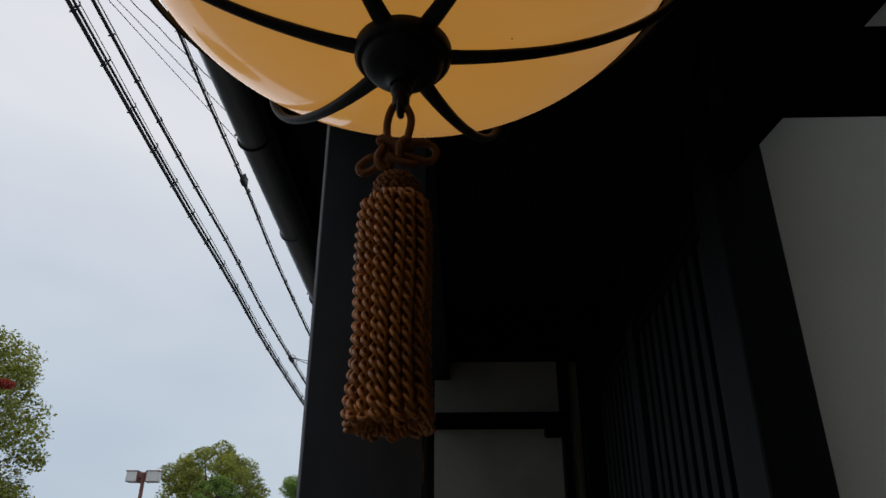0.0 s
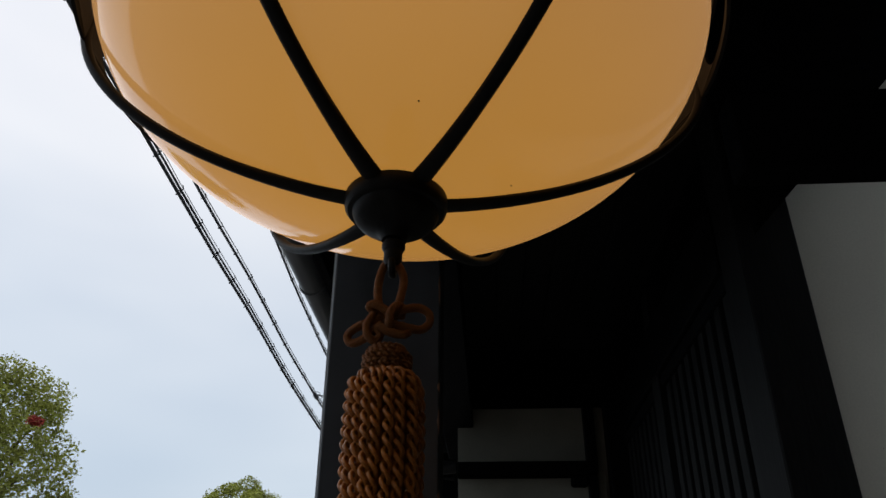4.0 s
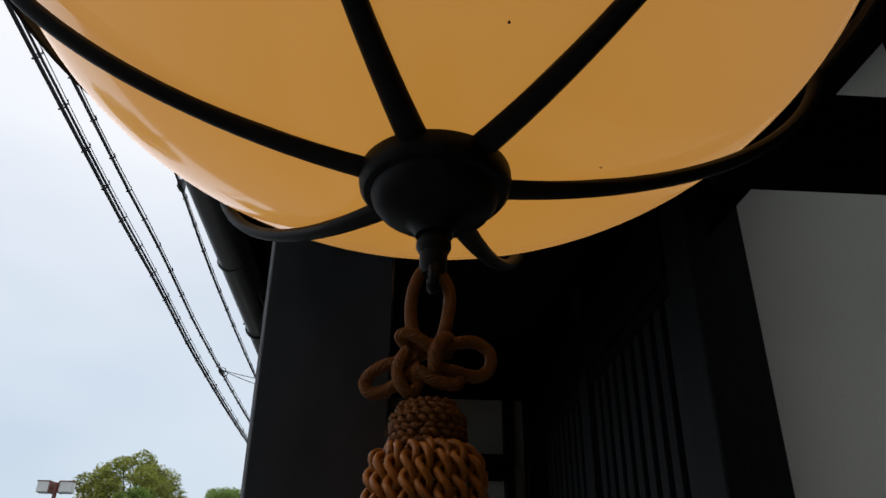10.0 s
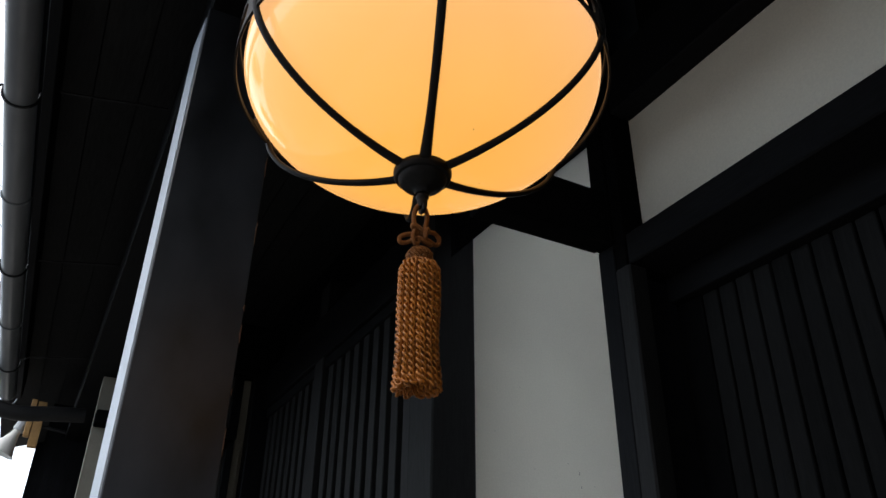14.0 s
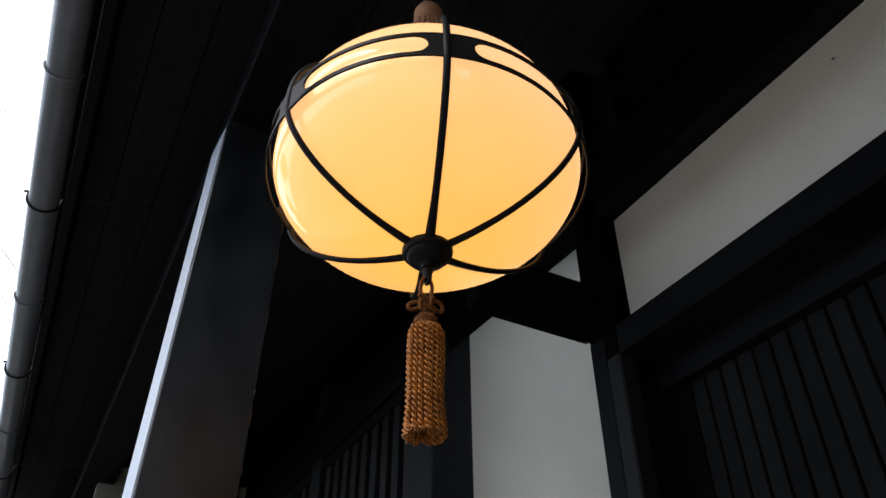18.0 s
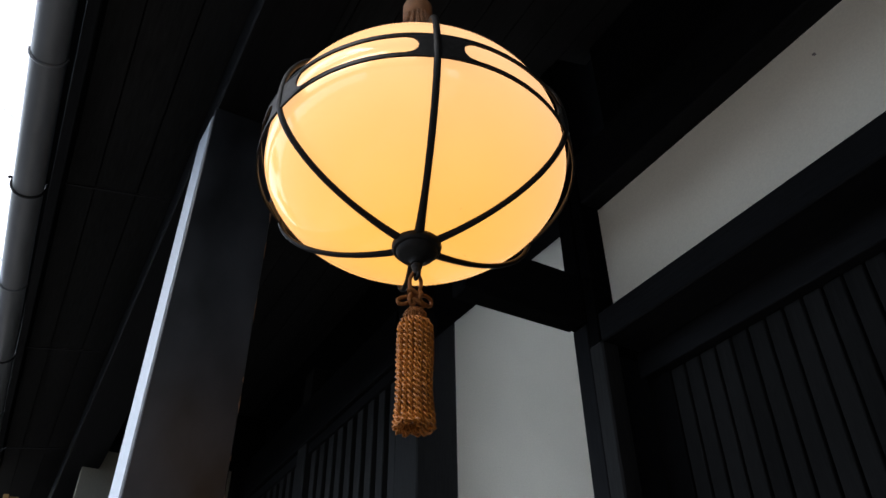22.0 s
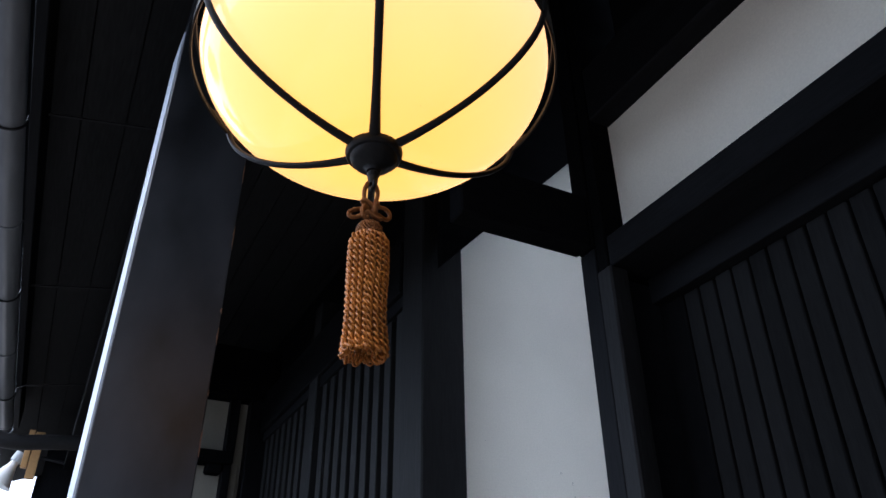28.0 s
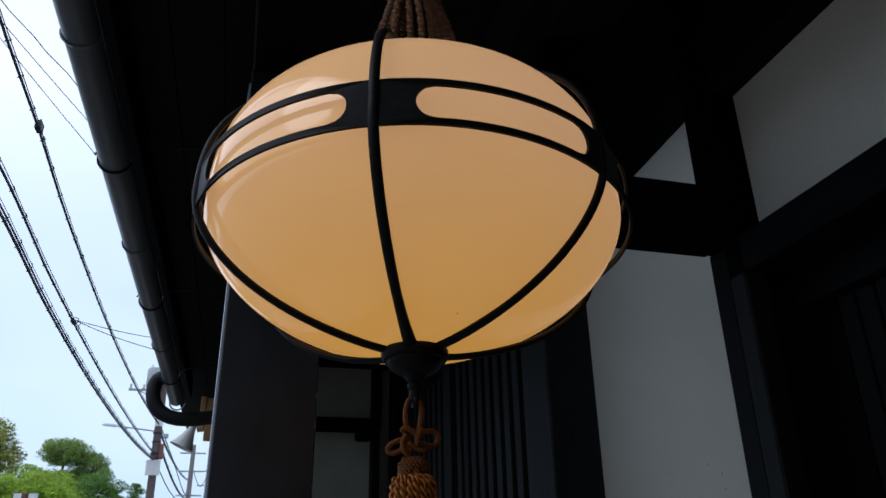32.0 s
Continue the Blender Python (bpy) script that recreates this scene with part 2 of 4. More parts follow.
def box(x0, x1, y0, y1, z0, z1, bevel=0.004, bm=None):
    bm = bm or bmesh.new()
    vs = [bm.verts.new((x, y, z)) for z in (z0, z1) for y in (y0, y1) for x in (x0, x1)]
    fs = [bm.faces.new([vs[i] for i in f]) for f in ((0, 2, 3, 1), (4, 5, 7, 6), (0, 1, 5, 4), (1, 3, 7, 5), (3, 2, 6, 7), (2, 0, 4, 6))]
    if bevel > 0:
        edges = list({e for f in fs for e in f.edges})
        bmesh.ops.bevel(bm, geom=edges, offset=bevel, segments=1, affect="EDGES")
    return bm


def box_between(a, b, width, height, bevel=0.004):
    """A squared timber from a to b."""
    a, b = Vector(a), Vector(b)
    d = b - a
    bm = box(-width / 2, width / 2, -height / 2, height / 2, 0, d.length, bevel)
    bmesh.ops.transform(bm, matrix=Matrix.Translation(a) @ d.to_track_quat("Z", "Y").to_matrix().to_4x4(), verts=bm.verts)
    return bm


def lathe(profile, steps=40, bm=None, at=(0, 0, 0)):
    """Turns a list of (radius, z) round the z axis."""
    bm = bm or bmesh.new()
    rings = []
    for r, z in profile:
        if r < 1e-6:
            rings.append([bm.verts.new((at[0], at[1], at[2] + z))])
        else:
            rings.append([bm.verts.new((at[0] + r * math.cos(2 * math.pi * i / steps), at[1] + r * math.sin(2 * math.pi * i / steps), at[2] + z)) for i in range(steps)])
    for p, q in zip(rings, rings[1:]):
        for i in range(steps):
            j = (i + 1) % steps
            if len(p) == 1 and len(q) > 1:
                bm.faces.new((p[0], q[j], q[i]))
            elif len(q) == 1 and len(p) > 1:
                bm.faces.new((p[i], p[j], q[0]))
            elif len(p) > 1:
                bm.faces.new((p[i], p[j], q[j], q[i]))
    return bm


def tube(points, radius, sides=8, closed=False, bm=None, flat=1.0):
    """A round bar along points; radius is one number or one for each point; flat squeezes the section."""
    bm = bm or bmesh.new()
    pts = [Vector(p) for p in points]
    n = len(pts)
    rad = radius if isinstance(radius, (list, tuple)) else [radius] * n
    rings, side = [], None
    for i, p in enumerate(pts):
        a = pts[(i - 1) % n] if closed or i else p
        b = pts[(i + 1) % n] if closed or i < n - 1 else p
        t = (b - a).normalized()
        if side is None:
            side = t.orthogonal().normalized()
        side = (side - t * side.dot(t))
        side = side.normalized() if side.length > 1e-6 else t.orthogonal().normalized()
        up = t.cross(side)
        rings.append([bm.verts.new(p + (side * math.cos(2 * math.pi * k / sides) + up * math.sin(2 * math.pi * k / sides) * flat) * rad[i]) for k in range(sides)])
    pairs = list(zip(rings, rings[1:])) + ([(rings[-1], rings[0])] if closed else [])
    for p, q in pairs:
        for k in range(sides):
            bm.faces.new((p[k], p[(k + 1) % sides], q[(k + 1) % sides], q[k]))
    if not closed:
        bm.faces.new(rings[0][::-1])
        bm.faces.new(rings[-1])
    return bm


def twisted(points, radius, pitch, strands=2, sides=5, bm=None, phase=0.0, lay=0.56, thick=0.5):
    """A rope of strands laid round each other along points."""
    bm = bm or bmesh.new()
    pts = [Vector(p) for p in points]
    for s in range(strands):
        run, out, side = 0.0, [], None
        for i, p in enumerate(pts):
            a, b = pts[max(i - 1, 0)], pts[min(i + 1, len(pts) - 1)]
            t = (b - a).normalized()
            side = t.orthogonal().normalized() if side is None else (side - t * side.dot(t)).normalized()
            up = t.cross(side)
            if i:
                run += (p - pts[i - 1]).length
            ang = phase - 2 * math.pi * (run / pitch + s / strands)
            out.append(p + (side * math.cos(ang) + up * math.sin(ang)) * radius * lay)
        tube(out, radius * thick, sides, bm=bm)
    return bm


def resample(points, count):
    """Evenly spaced points on a smooth line through points."""
    pts = [Vector(p) for p in points]
    fine = []
    for i in range(len(pts) - 1):
        p0, p1, p2, p3 = pts[max(i - 1, 0)], pts[i], pts[i + 1], pts[min(i + 2, len(pts) - 1)]
        for k in range(12):
            u = k / 12
            fine.append(0.5 * (2 * p1 + (p2 - p0) * u + (2 * p0 - 5 * p1 + 4 * p2 - p3) * u * u + (3 * p1 - p0 - 3 * p2 + p3) * u ** 3))
    fine.append(pts[-1])
    lengths = [0.0]
    for a, b in zip(fine, fine[1:]):
        lengths.append(lengths[-1] + (b - a).length)
    out, j = [], 0
    for k in range(count):
        want = lengths[-1] * k / (count - 1)
        while j < len(fine) - 2 and lengths[j + 1] < want:
            j += 1
        u = (want - lengths[j]) / max(lengths[j + 1] - lengths[j], 1e-9)
        out.append(fine[j].lerp(fine[j + 1], min(u, 1)))
    return out


# ---- ground and street ----
def sheet(x0, x1, y0, y1, z):
    bm = bmesh.new()
    bm.faces.new([bm.verts.new(v) for v in ((x0, y0, z), (x1, y0, z), (x1, y1, z), (x0, y1, z))])
    return bm


tagged(finish("ground", sheet(-700, 700, -700, 900, -0.16), ASPHALT), "grey asphalt street and open ground", "ground", kind="structure")
tagged(finish("pavement", box(-1.5, 4.0, -8, 40, -0.155, 0.0, 0.02), PAVING), "grey stone pavement along the house front", "pavement", kind="structure")

# ---- house front: posts, beams, plaster ----
EAST_X, CORNER_Y, INNER_Y = 1.1766, 1.2545, 2.2


def structure(name, bm, mat, label, category):
    return tagged(finish(name, bm, mat), label, category, kind="structure")


# never in view; added so that less sky light reaches the plaster
structure("wall_opposite_south", box(-7.4, -7.0, -45, -4.0, -0.16, 10.0, 0), CONCRETE, "unseen tall plain wall added across the street to block sky light", "wall")
structure("wall_east", box(EAST_X, EAST_X + 0.08, -4.0, CORNER_Y + 0.01, 2.645, 3.15, 0), PLASTER, "white plaster band between black beams on the house wall", "wall")
structure("wall_inner", box(1.04, 2.3, INNER_Y, INNER_Y + 0.08, 0.0, 4.9, 0), PLASTER, "white plaster wall of the entrance recess", "wall")
structure("wall_recess", box(2.3, 2.36, 1.2, 2.4, 0.0, 4.9, 0), TIMBER, "black boarded back wall of the entrance recess", "wall")
structure("wall_back", box(1.42, 1.5, -4.0, 1.2, 0.0, 3.4, 0), TIMBER, "black wall behind the boarded door", "wall")
# added out of view; closes the porch and keeps southern sky light out
structure("wall_south", box(-0.2, 3.0, -4.1, -4.0, 0.0, 4.9, 0), TIMBER, "unseen plain black wall added to close the porch behind", "wall")
structure("wall_upper_north", box(1.16, 1.3, 2.3, 9.0, 3.1, 4.9, 0), TIMBER_Y, "black upper wall under the eave", "wall")
structure("wall_north", box(-0.5, 3.0, 9.0, 9.1, 0.0, 4.9, 0), TIMBER_Y, "dark end wall of the house front", "wall")
structure("wall_upper", box(1.2, 1.3, -4.0, 1.16, 3.2, 4.9, 0), TIMBER_Y, "black upper wall under the eave", "wall")
structure("beam_upper", box(1.09, 1.26, -4.0, CORNER_Y, 3.146, 3.39, 0.005), TIMBER_Y, "black stained timber beam above the plaster band", "beam")
structure("beam_lower", box(1.091, 1.26, -4.0, CORNER_Y, 2.547, 2.657, 0.005), TIMBER_Y, "black stained timber rail under the plaster band", "beam")
structure("post_corner", box(1.0766, 1.15, 1.236, 1.303, 0.0, 2.543, 0.006), LATTICE_TIMBER, "black stained timber corner post", "post")
structure("post_return", box(1.082, 1.15, 1.306, 1.381, 0.0, 2.641, 0.003), TIMBER, "dark timber strip between the corner post and the plaster", "post")
# same post carried on in darker timber, standing for the shade up there
structure("post_upper", box(1.0766, 1.15, 1.306, 1.381, 2.643, 4.2, 0.004), TIMBER_X, "upper part of the corner post, darkened for shade", "post")
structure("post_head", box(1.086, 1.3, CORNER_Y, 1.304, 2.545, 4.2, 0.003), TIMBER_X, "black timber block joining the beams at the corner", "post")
# darkness of the door recess, given as a near-black wall
structure("wall_jamb", box(1.152, 1.62, 1.335, 1.372, 0.0, 4.2, 0), TIMBER_X, "jamb of the door recess, blackened for its shade", "wall")
structure("post_inner", box(0.873, 1.0667, 2.1663, 2.37, 0.0, 3.6, 0.006), LATTICE_TIMBER, "black stained timber post beside the plaster wall", "post")
bm = bmesh.new()
slope = [(0.88, 2.8812), (2.29, 4.3886), (2.29, 4.9), (0.88, 4.9)]
near, far = [bm.verts.new((x, 2.006, z)) for x, z in slope], [bm.verts.new((x, 2.034, z)) for x, z in slope]
bm.faces.new(near)
bm.faces.new(far[::-1])
for k in range(4):
    bm.faces.new((near[k], near[(k + 1) % 4], far[(k + 1) % 4], far[k]))
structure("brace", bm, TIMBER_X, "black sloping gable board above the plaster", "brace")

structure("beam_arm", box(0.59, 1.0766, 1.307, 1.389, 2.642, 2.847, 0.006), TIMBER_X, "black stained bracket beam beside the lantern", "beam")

# street post
post = thing("street_post", -0.2758, 1.304, 0.0, "thick black stained square timber post with chipped edges", "post")
part("shaft", box(0.0, 0.2154, 0.0, 0.136, 0.0, 3.02, 0.0025), POST_TIMBER, post)
# sky sheen on the post's black street side, put in as a pale sheet
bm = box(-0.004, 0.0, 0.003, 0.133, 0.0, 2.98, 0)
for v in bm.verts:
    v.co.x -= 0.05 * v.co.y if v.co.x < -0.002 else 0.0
part("side_board", bm, SKY_SHEEN, post, "pale blue-grey sheet standing for sky sheen on the street side")
rng = random.Random(21)
z = 1.2
while z < 2.95:
    h = rng.uniform(0.012, 0.07)
    w = rng.uniform(0.0015, 0.0035)
    bm = bmesh.new()
    n = 7
    edge, face_a, face_b = [], [], []
    for k in range(n):
        u = k / (n - 1)
        s = w * math.sin(math.pi * u) ** 0.6 * rng.uniform(0.6, 1.3)
        edge.append(bm.verts.new((0.2149, 0.0005, z + h * u)))
        face_a.append(bm.verts.new((0.2149 - s, -0.0006, z + h * u)))
        face_b.append(bm.verts.new((0.2160, s * 0.6, z + h * u)))
    for k in range(n - 1):
        bm.faces.new((edge[k], edge[k + 1], face_a[k + 1], face_a[k]))
        bm.faces.new((edge[k + 1], edge[k], face_b[k], face_b[k + 1]))
    part("chip", bm, BARE_WOOD, post, "bare wood where the edge is chipped")
    z += h + rng.uniform(0.02, 0.16)
structure("beam_eave", box(-0.275, -0.07, -4.0, 9.0, 3.02, 3.22, 0.006), TIMBER_Y, "black eave girder on the street post", "beam")

# ---- eave: boards, rafters, gutter ----
def eave_z(x):
    return 3.27 + (x + 0.8) * 0.34


bm = bmesh.new()
for i in range(12):
    xa = -0.72 + i * 0.165
    za, zb = eave_z(xa) + 0.075, eave_z(xa + 0.16) + 0.075
    vs = [bm.verts.new(v) for v in ((xa, -4, za), (xa + 0.16, -4, zb), (xa + 0.16, 9, zb), (xa, 9, za), (xa, -4, za + 0.02), (xa + 0.16, -4, zb + 0.02), (xa + 0.16, 9, zb + 0.02), (xa, 9, za + 0.02))]
    for f in ((0, 1, 2, 3), (7, 6, 5, 4), (0, 4, 5, 1), (1, 5, 6, 2), (2, 6, 7, 3), (3, 7, 4, 0)):
        bm.faces.new([vs[k] for k in f])
structure("ceiling", bm, SOFFIT, "black stained soffit boards under the eave", "ceiling")
# ends before the recess wall: a made-up gap for sky light on its plaster
structure("roof", box_between((-0.85, 2.5, 3.42), (1.78, 2.5, 4.32), 13.0, 0.06, 0), TIMBER_Y, "dark roof above the eave", "roof")
structure("fascia", box(-0.70, -0.66, -4.0, 6.3, 3.2, 3.36, 0.004), TIMBER_Y, "black fascia board behind the gutter", "fascia")

GX, GZ, GR, GEND = -0.815, 3.40, 0.056, 5.65
FALL, DRIFT = -0.06, 0.016
gutter = thing("roof_gutter", GX, 0.0, GZ, "dark grey half-round gutter along the eave", "gutter")
gutter.rotation_euler = (math.atan(FALL), 0, -math.atan(DRIFT))
bm = bmesh.new()
ring_a, ring_b = [], []
for k in range(17):
    a = math.pi + math.pi * k / 16
    for r, store in ((GR, ring_a), (GR - 0.003, ring_b)):
        store.append((r * math.cos(a), r * math.sin(a)))
outline = ring_a + ring_b[::-1]
front = [bm.verts.new((x, -4.0, z)) for x, z in outline]
back = [bm.verts.new((x, GEND, z)) for x, z in outline]
for k in range(len(outline)):
    j = (k + 1) % len(outline)
    bm.faces.new((front[k], front[j], back[j], back[k]))
part("trough", bm, GUTTER, gutter, smooth=True)
bm = bmesh.new()
cap_v = [bm.verts.new((x * 1.03, GEND, z * 1.03)) for x, z in ring_a]
cap_w = [bm.verts.new((x * 1.03, GEND + 0.02, z * 1.03)) for x, z in ring_a]
bm.faces.new(cap_v)
bm.faces.new(cap_w[::-1])
for k in range(len(cap_v)):
    j = (k + 1) % len(cap_v)
    bm.faces.new((cap_v[k], cap_v[j], cap_w[j], cap_w[k]))
part("end_cap", bm, GUTTER, gutter, "grey end cap")
for i in range(7):
    y = 2.32 + 1.385 * (i - 4)
    if y > GEND:
        continue
    pts = [(0.5, y, 0.13), (0.1, y, 0.06), (GR + 0.004, y, 0.03)] + [((GR + 0.004) * math.cos(a), y, (GR + 0.004) * math.sin(a)) for a in [-math.pi * k / 12 for k in range(13)]] + [(-GR - 0.004, y, 0.016), (-GR - 0.012, y, 0.022), (-GR - 0.02, y, 0.014)]
    part("hook", tube(pts, 0.0055, 6), HOSE, gutter, "black steel gutter hook")
    part("joint_band", tube([((GR + 0.002) * math.cos(-math.pi * k / 12), y + 0.69, (GR + 0.002) * math.sin(-math.pi * k / 12)) for k in range(13)], 0.006, 6), GUTTER, gutter)

hose = thing("drain_hose", -0.77, 5.3, 3.08, "black ribbed drain hose bent from the gutter to the wall", "drain pipe")
path = resample([(0.045, -0.03, 0.0), (-0.02, -0.02, 0.055), (-0.075, 0.0, 0.03), (-0.09, 0.0, -0.06), (-0.055, 0.0, -0.16), (0.04, 0.0, -0.225), (0.18, 0.0, -0.24), (0.34, 0.0, -0.22), (0.56, 0.0, -0.2)], 120)
part("pipe", tube(path, [0.05 + 0.0016 * (i % 2) for i in range(120)], 18), HOSE, hose, smooth=True)

# ---- lattice front beyond the recess ----
def lattice(name, x, y0, y1, count, z0, z1, label):
    ob = thing(name, x, y0, 0.0, label, "lattice")
    length = y1 - y0
    part("bottom_rail", box(0, 0.07, 0, length, z0, z0 + 0.08, 0.003), TIMBER_Y, ob)
    part("top_rail", box(0, 0.07, 0, length, z1 - 0.06, z1, 0.003), TIMBER_Y, ob)
    first = None
    for i in range(count):
        y = (i + 0.5) * length / count
        if first is None:
            first = part("slat", box(0.012, 0.052, -0.034, 0.034, z0 + 0.08, z1 - 0.06, 0.003), LATTICE_TIMBER, ob)
            first.location.y = y
        else:
            s = new("slat", first.data)
            s.parent = ob
            s.location.y = y
    return ob


lattice("window_lattice", 0.88, 2.376, 3.5, 9, 0.5, 2.92, "black wooden lattice of upright slats on the house front")
lattice("window_lattice", 0.88, 3.65, 4.66, 8, 0.5, 2.92, "black wooden lattice of upright slats further along the front")
structure("post_lattice", box(0.865, 1.0, 3.505, 3.645, 0.0, 3.4, 0.005), LATTICE_TIMBER, "black stained post between the lattices", "post")
structure("wall_lattice", box(1.1, 1.16, 2.375, 9.0, 0.0, 3.6, 0), TIMBER, "black shaded wall behind the lattice", "wall")
structure("beam_lattice", box(0.86, 1.08, 2.374, 9.0, 2.925, 3.2, 0.005), TIMBER_Y, "black lintel beam above the lattice", "beam")

# boarded sliding door deep in the wall
door = thing("door_boarded", 1.3, 1.142, 0.0, "black boarded sliding door with upright planks", "door", kind="structure")
part("stile", box(0.0, 0.05, 0.035, 0.14, 0.0, 2.5, 0.003), TIMBER_X, door)
part("head_rail", box(-0.04, 0.1, -5.0, 0.13, 2.457, 2.57, 0.003), TIMBER_Y, door)
part("backing", box(0.035, 0.05, -5.0, 0.034, 0.0, 2.48, 0), DOOR_TIMBER, door)
plank = None
for i in range(60):
    y = -i * 0.0653
    if plank is None:
        plank = part("plank", box(0.0, 0.03, -0.0282, 0.0282, 0.0, 2.455, 0.003), DOOR_TIMBER, door)
        plank.location.y = y
    else:
        p = new("plank", plank.data)
        p.parent = door
        p.location.y = y

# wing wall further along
# greyer than the other plaster: the shade on this wall is in its colour
structure("wall_wing", box(-0.17, 0.93, 4.8, 4.9, 0.0, 3.25, 0), TONED_PLASTER, "plaster wing wall further along the front, darkened for its shade", "wall")
structure("beam_wing", box(-0.17, 0.7, 4.66, 4.8, 2.69, 2.77, 0.005), TIMBER_X, "black beam across the wing wall", "beam")
structure("post_wing", box(0.645, 0.71, 4.7, 4.79, 2.772, 3.14, 0.005), TIMBER, "short black post on the wing wall beam", "post")
structure("bracket_wing", box(0.54, 0.646, 4.68, 4.796, 2.63, 2.688, 0.012), TIMBER_X, "small black bracket under the wing wall beam", "bracket")
# dark gap between plaster and pale strip, filled with an added black piece
structure("post_wing_side", box(0.648, 0.7, 4.7, 4.798, 0.0, 2.688, 0.004), TIMBER, "black filler added for the dark gap beside the wing wall plaster", "post")
# light on a post's edge, built as a pale upright strip
structure("trim_wing", box(0.702, 0.757, 4.76, 4.798, 0.0, 2.72, 0.003), TONED_PLASTER, "lit post edge beside the wing wall, put in as a pale strip", "trim")
structure("post_wing_end", box(0.78, 0.94, 4.68, 4.8, 0.0, 3.4, 0.005), TIMBER, "black post at the foot of the wing wall", "post")
structure("beam_wing_top", box(-0.2, 0.95, 4.64, 4.8, 3.142, 3.5, 0.005), TIMBER_X, "black top beam of the wing wall", "beam")

# ---- lantern ----
LX, LY, LZ = -0.0339, 0.4411, 2.1723
GA, GC, GU = 0.2488, 0.1512, 0.1808  # radius, depth below and height above the widest line
RR, RC, RU = 0.2602, 0.1504, 0.19  # the same for the cage
lantern = thing("hanging_lantern", LX, LY, LZ, "lit amber milk-glass lantern in a black iron cage", "lantern")
lantern.rotation_euler = (-0.0493, 0.0092, 0)


def globe(a):
    """Radius and height of the glass at the angle a: pointed below the widest line, squarer above."""
    e, c = (2 / 1.762, GC) if a < 0 else (2 / 2.777, GU)
    return GA * max(0.0, math.cos(a)) ** e, c * math.copysign(abs(math.sin(a)) ** e, a)


def cage(a):
    """Radius and height of the iron ribs, which stand off the glass."""
    e, c = (2 / 1.861, RC) if a < 0 else (2 / 2.62, RU)
    return RR * max(0.0, math.cos(a)) ** e, c * math.copysign(abs(math.sin(a)) ** e, a)


prof = [globe(-math.pi / 2 + math.pi * k / 64) for k in range(65)]
prof[0], prof[-1] = (0.0, -GC), (0.0, GU)
part("glass_globe", lathe(prof, 96), MILK_GLASS, lantern, "glowing amber milk glass", True)


def seat(profile):
    """Brings the turned pieces under the globe to their size and height."""
    return [(r * 0.906, -0.151 + 0.906 * (z + 0.1735)) for r, z in profile]


hub_prof = [(0.0, -0.2145), (0.0105, -0.2145), (0.0125, -0.2085), (0.0175, -0.2045), (0.026, -0.2), (0.0325, -0.195), (0.036, -0.1895), (0.0368, -0.1865), (0.0372, -0.1852), (0.0412, -0.1842), (0.0438, -0.1805), (0.0447, -0.1745), (0.0442, -0.168), (0.0415, -0.163), (0.035, -0.159), (0.0, -0.157)]
part("hub", lathe(seat([(r * 0.955, -0.172 + (z + 0.172) * (0.88 if z < -0.172 else 1.0)) for r, z in hub_prof]), 48), IRON, lantern, "turned black iron boss", True)
stem = part("finial", lathe(seat([(0.0, -0.2335), (0.006, -0.2325), (0.0074, -0.2285), (0.0074, -0.2149), (0.006, -0.2220), (0.0075, -0.2200), (0.0094, -0.2165), (0.0094, -0.2135), (0.0074, -0.2110), (0.0074, -0.2085), (0.0, -0.2085)]), 24), IRON, lantern, smooth=True)
part("eyelet", tube([(0.0, 0.0055 * math.cos(a), -0.2056 + 0.0055 * math.sin(a)) for a in [2 * math.pi * k / 20 for k in range(20)]], 0.0028, 8, True), IRON, lantern, smooth=True)

rib_az = [-169.5, -111.3, -54.4, 9.5, 69.5, 129.6]


def rib_mesh():
    """A flat iron strap from the boss round the globe to the top cap, standing a little off the glass."""
    bm = bmesh.new()
    rows = []
    n = 56
    for k in range(n + 1):
        a = radians(-84 + 168 * k / n)
        r, z = cage(a)
        nrm = Vector((math.cos(a) / RR, 0, math.sin(a) / RC)).normalized()
        low = max(0.0, (-radians(60) - a) / radians(24))
        half = 0.0054 + 0.003 * low ** 1.5
        thick = 0.0044 + 0.0014 * low
        c = Vector((r, 0, z))
        sec = [(half * math.sin(2 * math.pi * q / 12), thick * 0.95 * math.cos(2 * math.pi * q / 12)) for q in range(12)]
        rows.append([bm.verts.new(c + nrm * h + Vector((0, w, 0))) for w, h in sec])
    for p, q in zip(rows, rows[1:]):
        for i in range(12):
            bm.faces.new((p[i], p[(i + 1) % 12], q[(i + 1) % 12], q[i]))
    bm.faces.new(rows[0][::-1])
    bm.faces.new(rows[-1])
    return bm


first_rib = None
for az in rib_az:
    if first_rib is None:
        first_rib = part("rib", rib_mesh(), IRON, lantern, "black iron rib", True)
        rib = first_rib
    else:
        rib = new("rib", first_rib.data)
        rib.parent = lantern
        rib["label"] = "black iron rib"
    rib.rotation_euler = (0, 0, radians(az))

SPECK = material("dark_dust", (0.06, 0.04, 0.02), 0.9)
for az, z, r in ((-75.2, -0.1345, 0.0007), (-1.2, -0.1375, 0.0006)):
    rr = GA * (1 - (abs(z) / GC) ** 1.762) ** (1 / 1.762)
    part("speck", lathe([(0.0, -r), (r, -r * 0.5), (r, r * 0.5), (0.0, r)], 7, at=(rr * math.cos(radians(az)), rr * math.sin(radians(az)), z)), SPECK, lantern, "dark speck on the glass")

# belt round the widest part, with a rounded slot between each pair of ribs
BZ0, BZ1 = -0.0196, 0.0327
bm = bmesh.new()


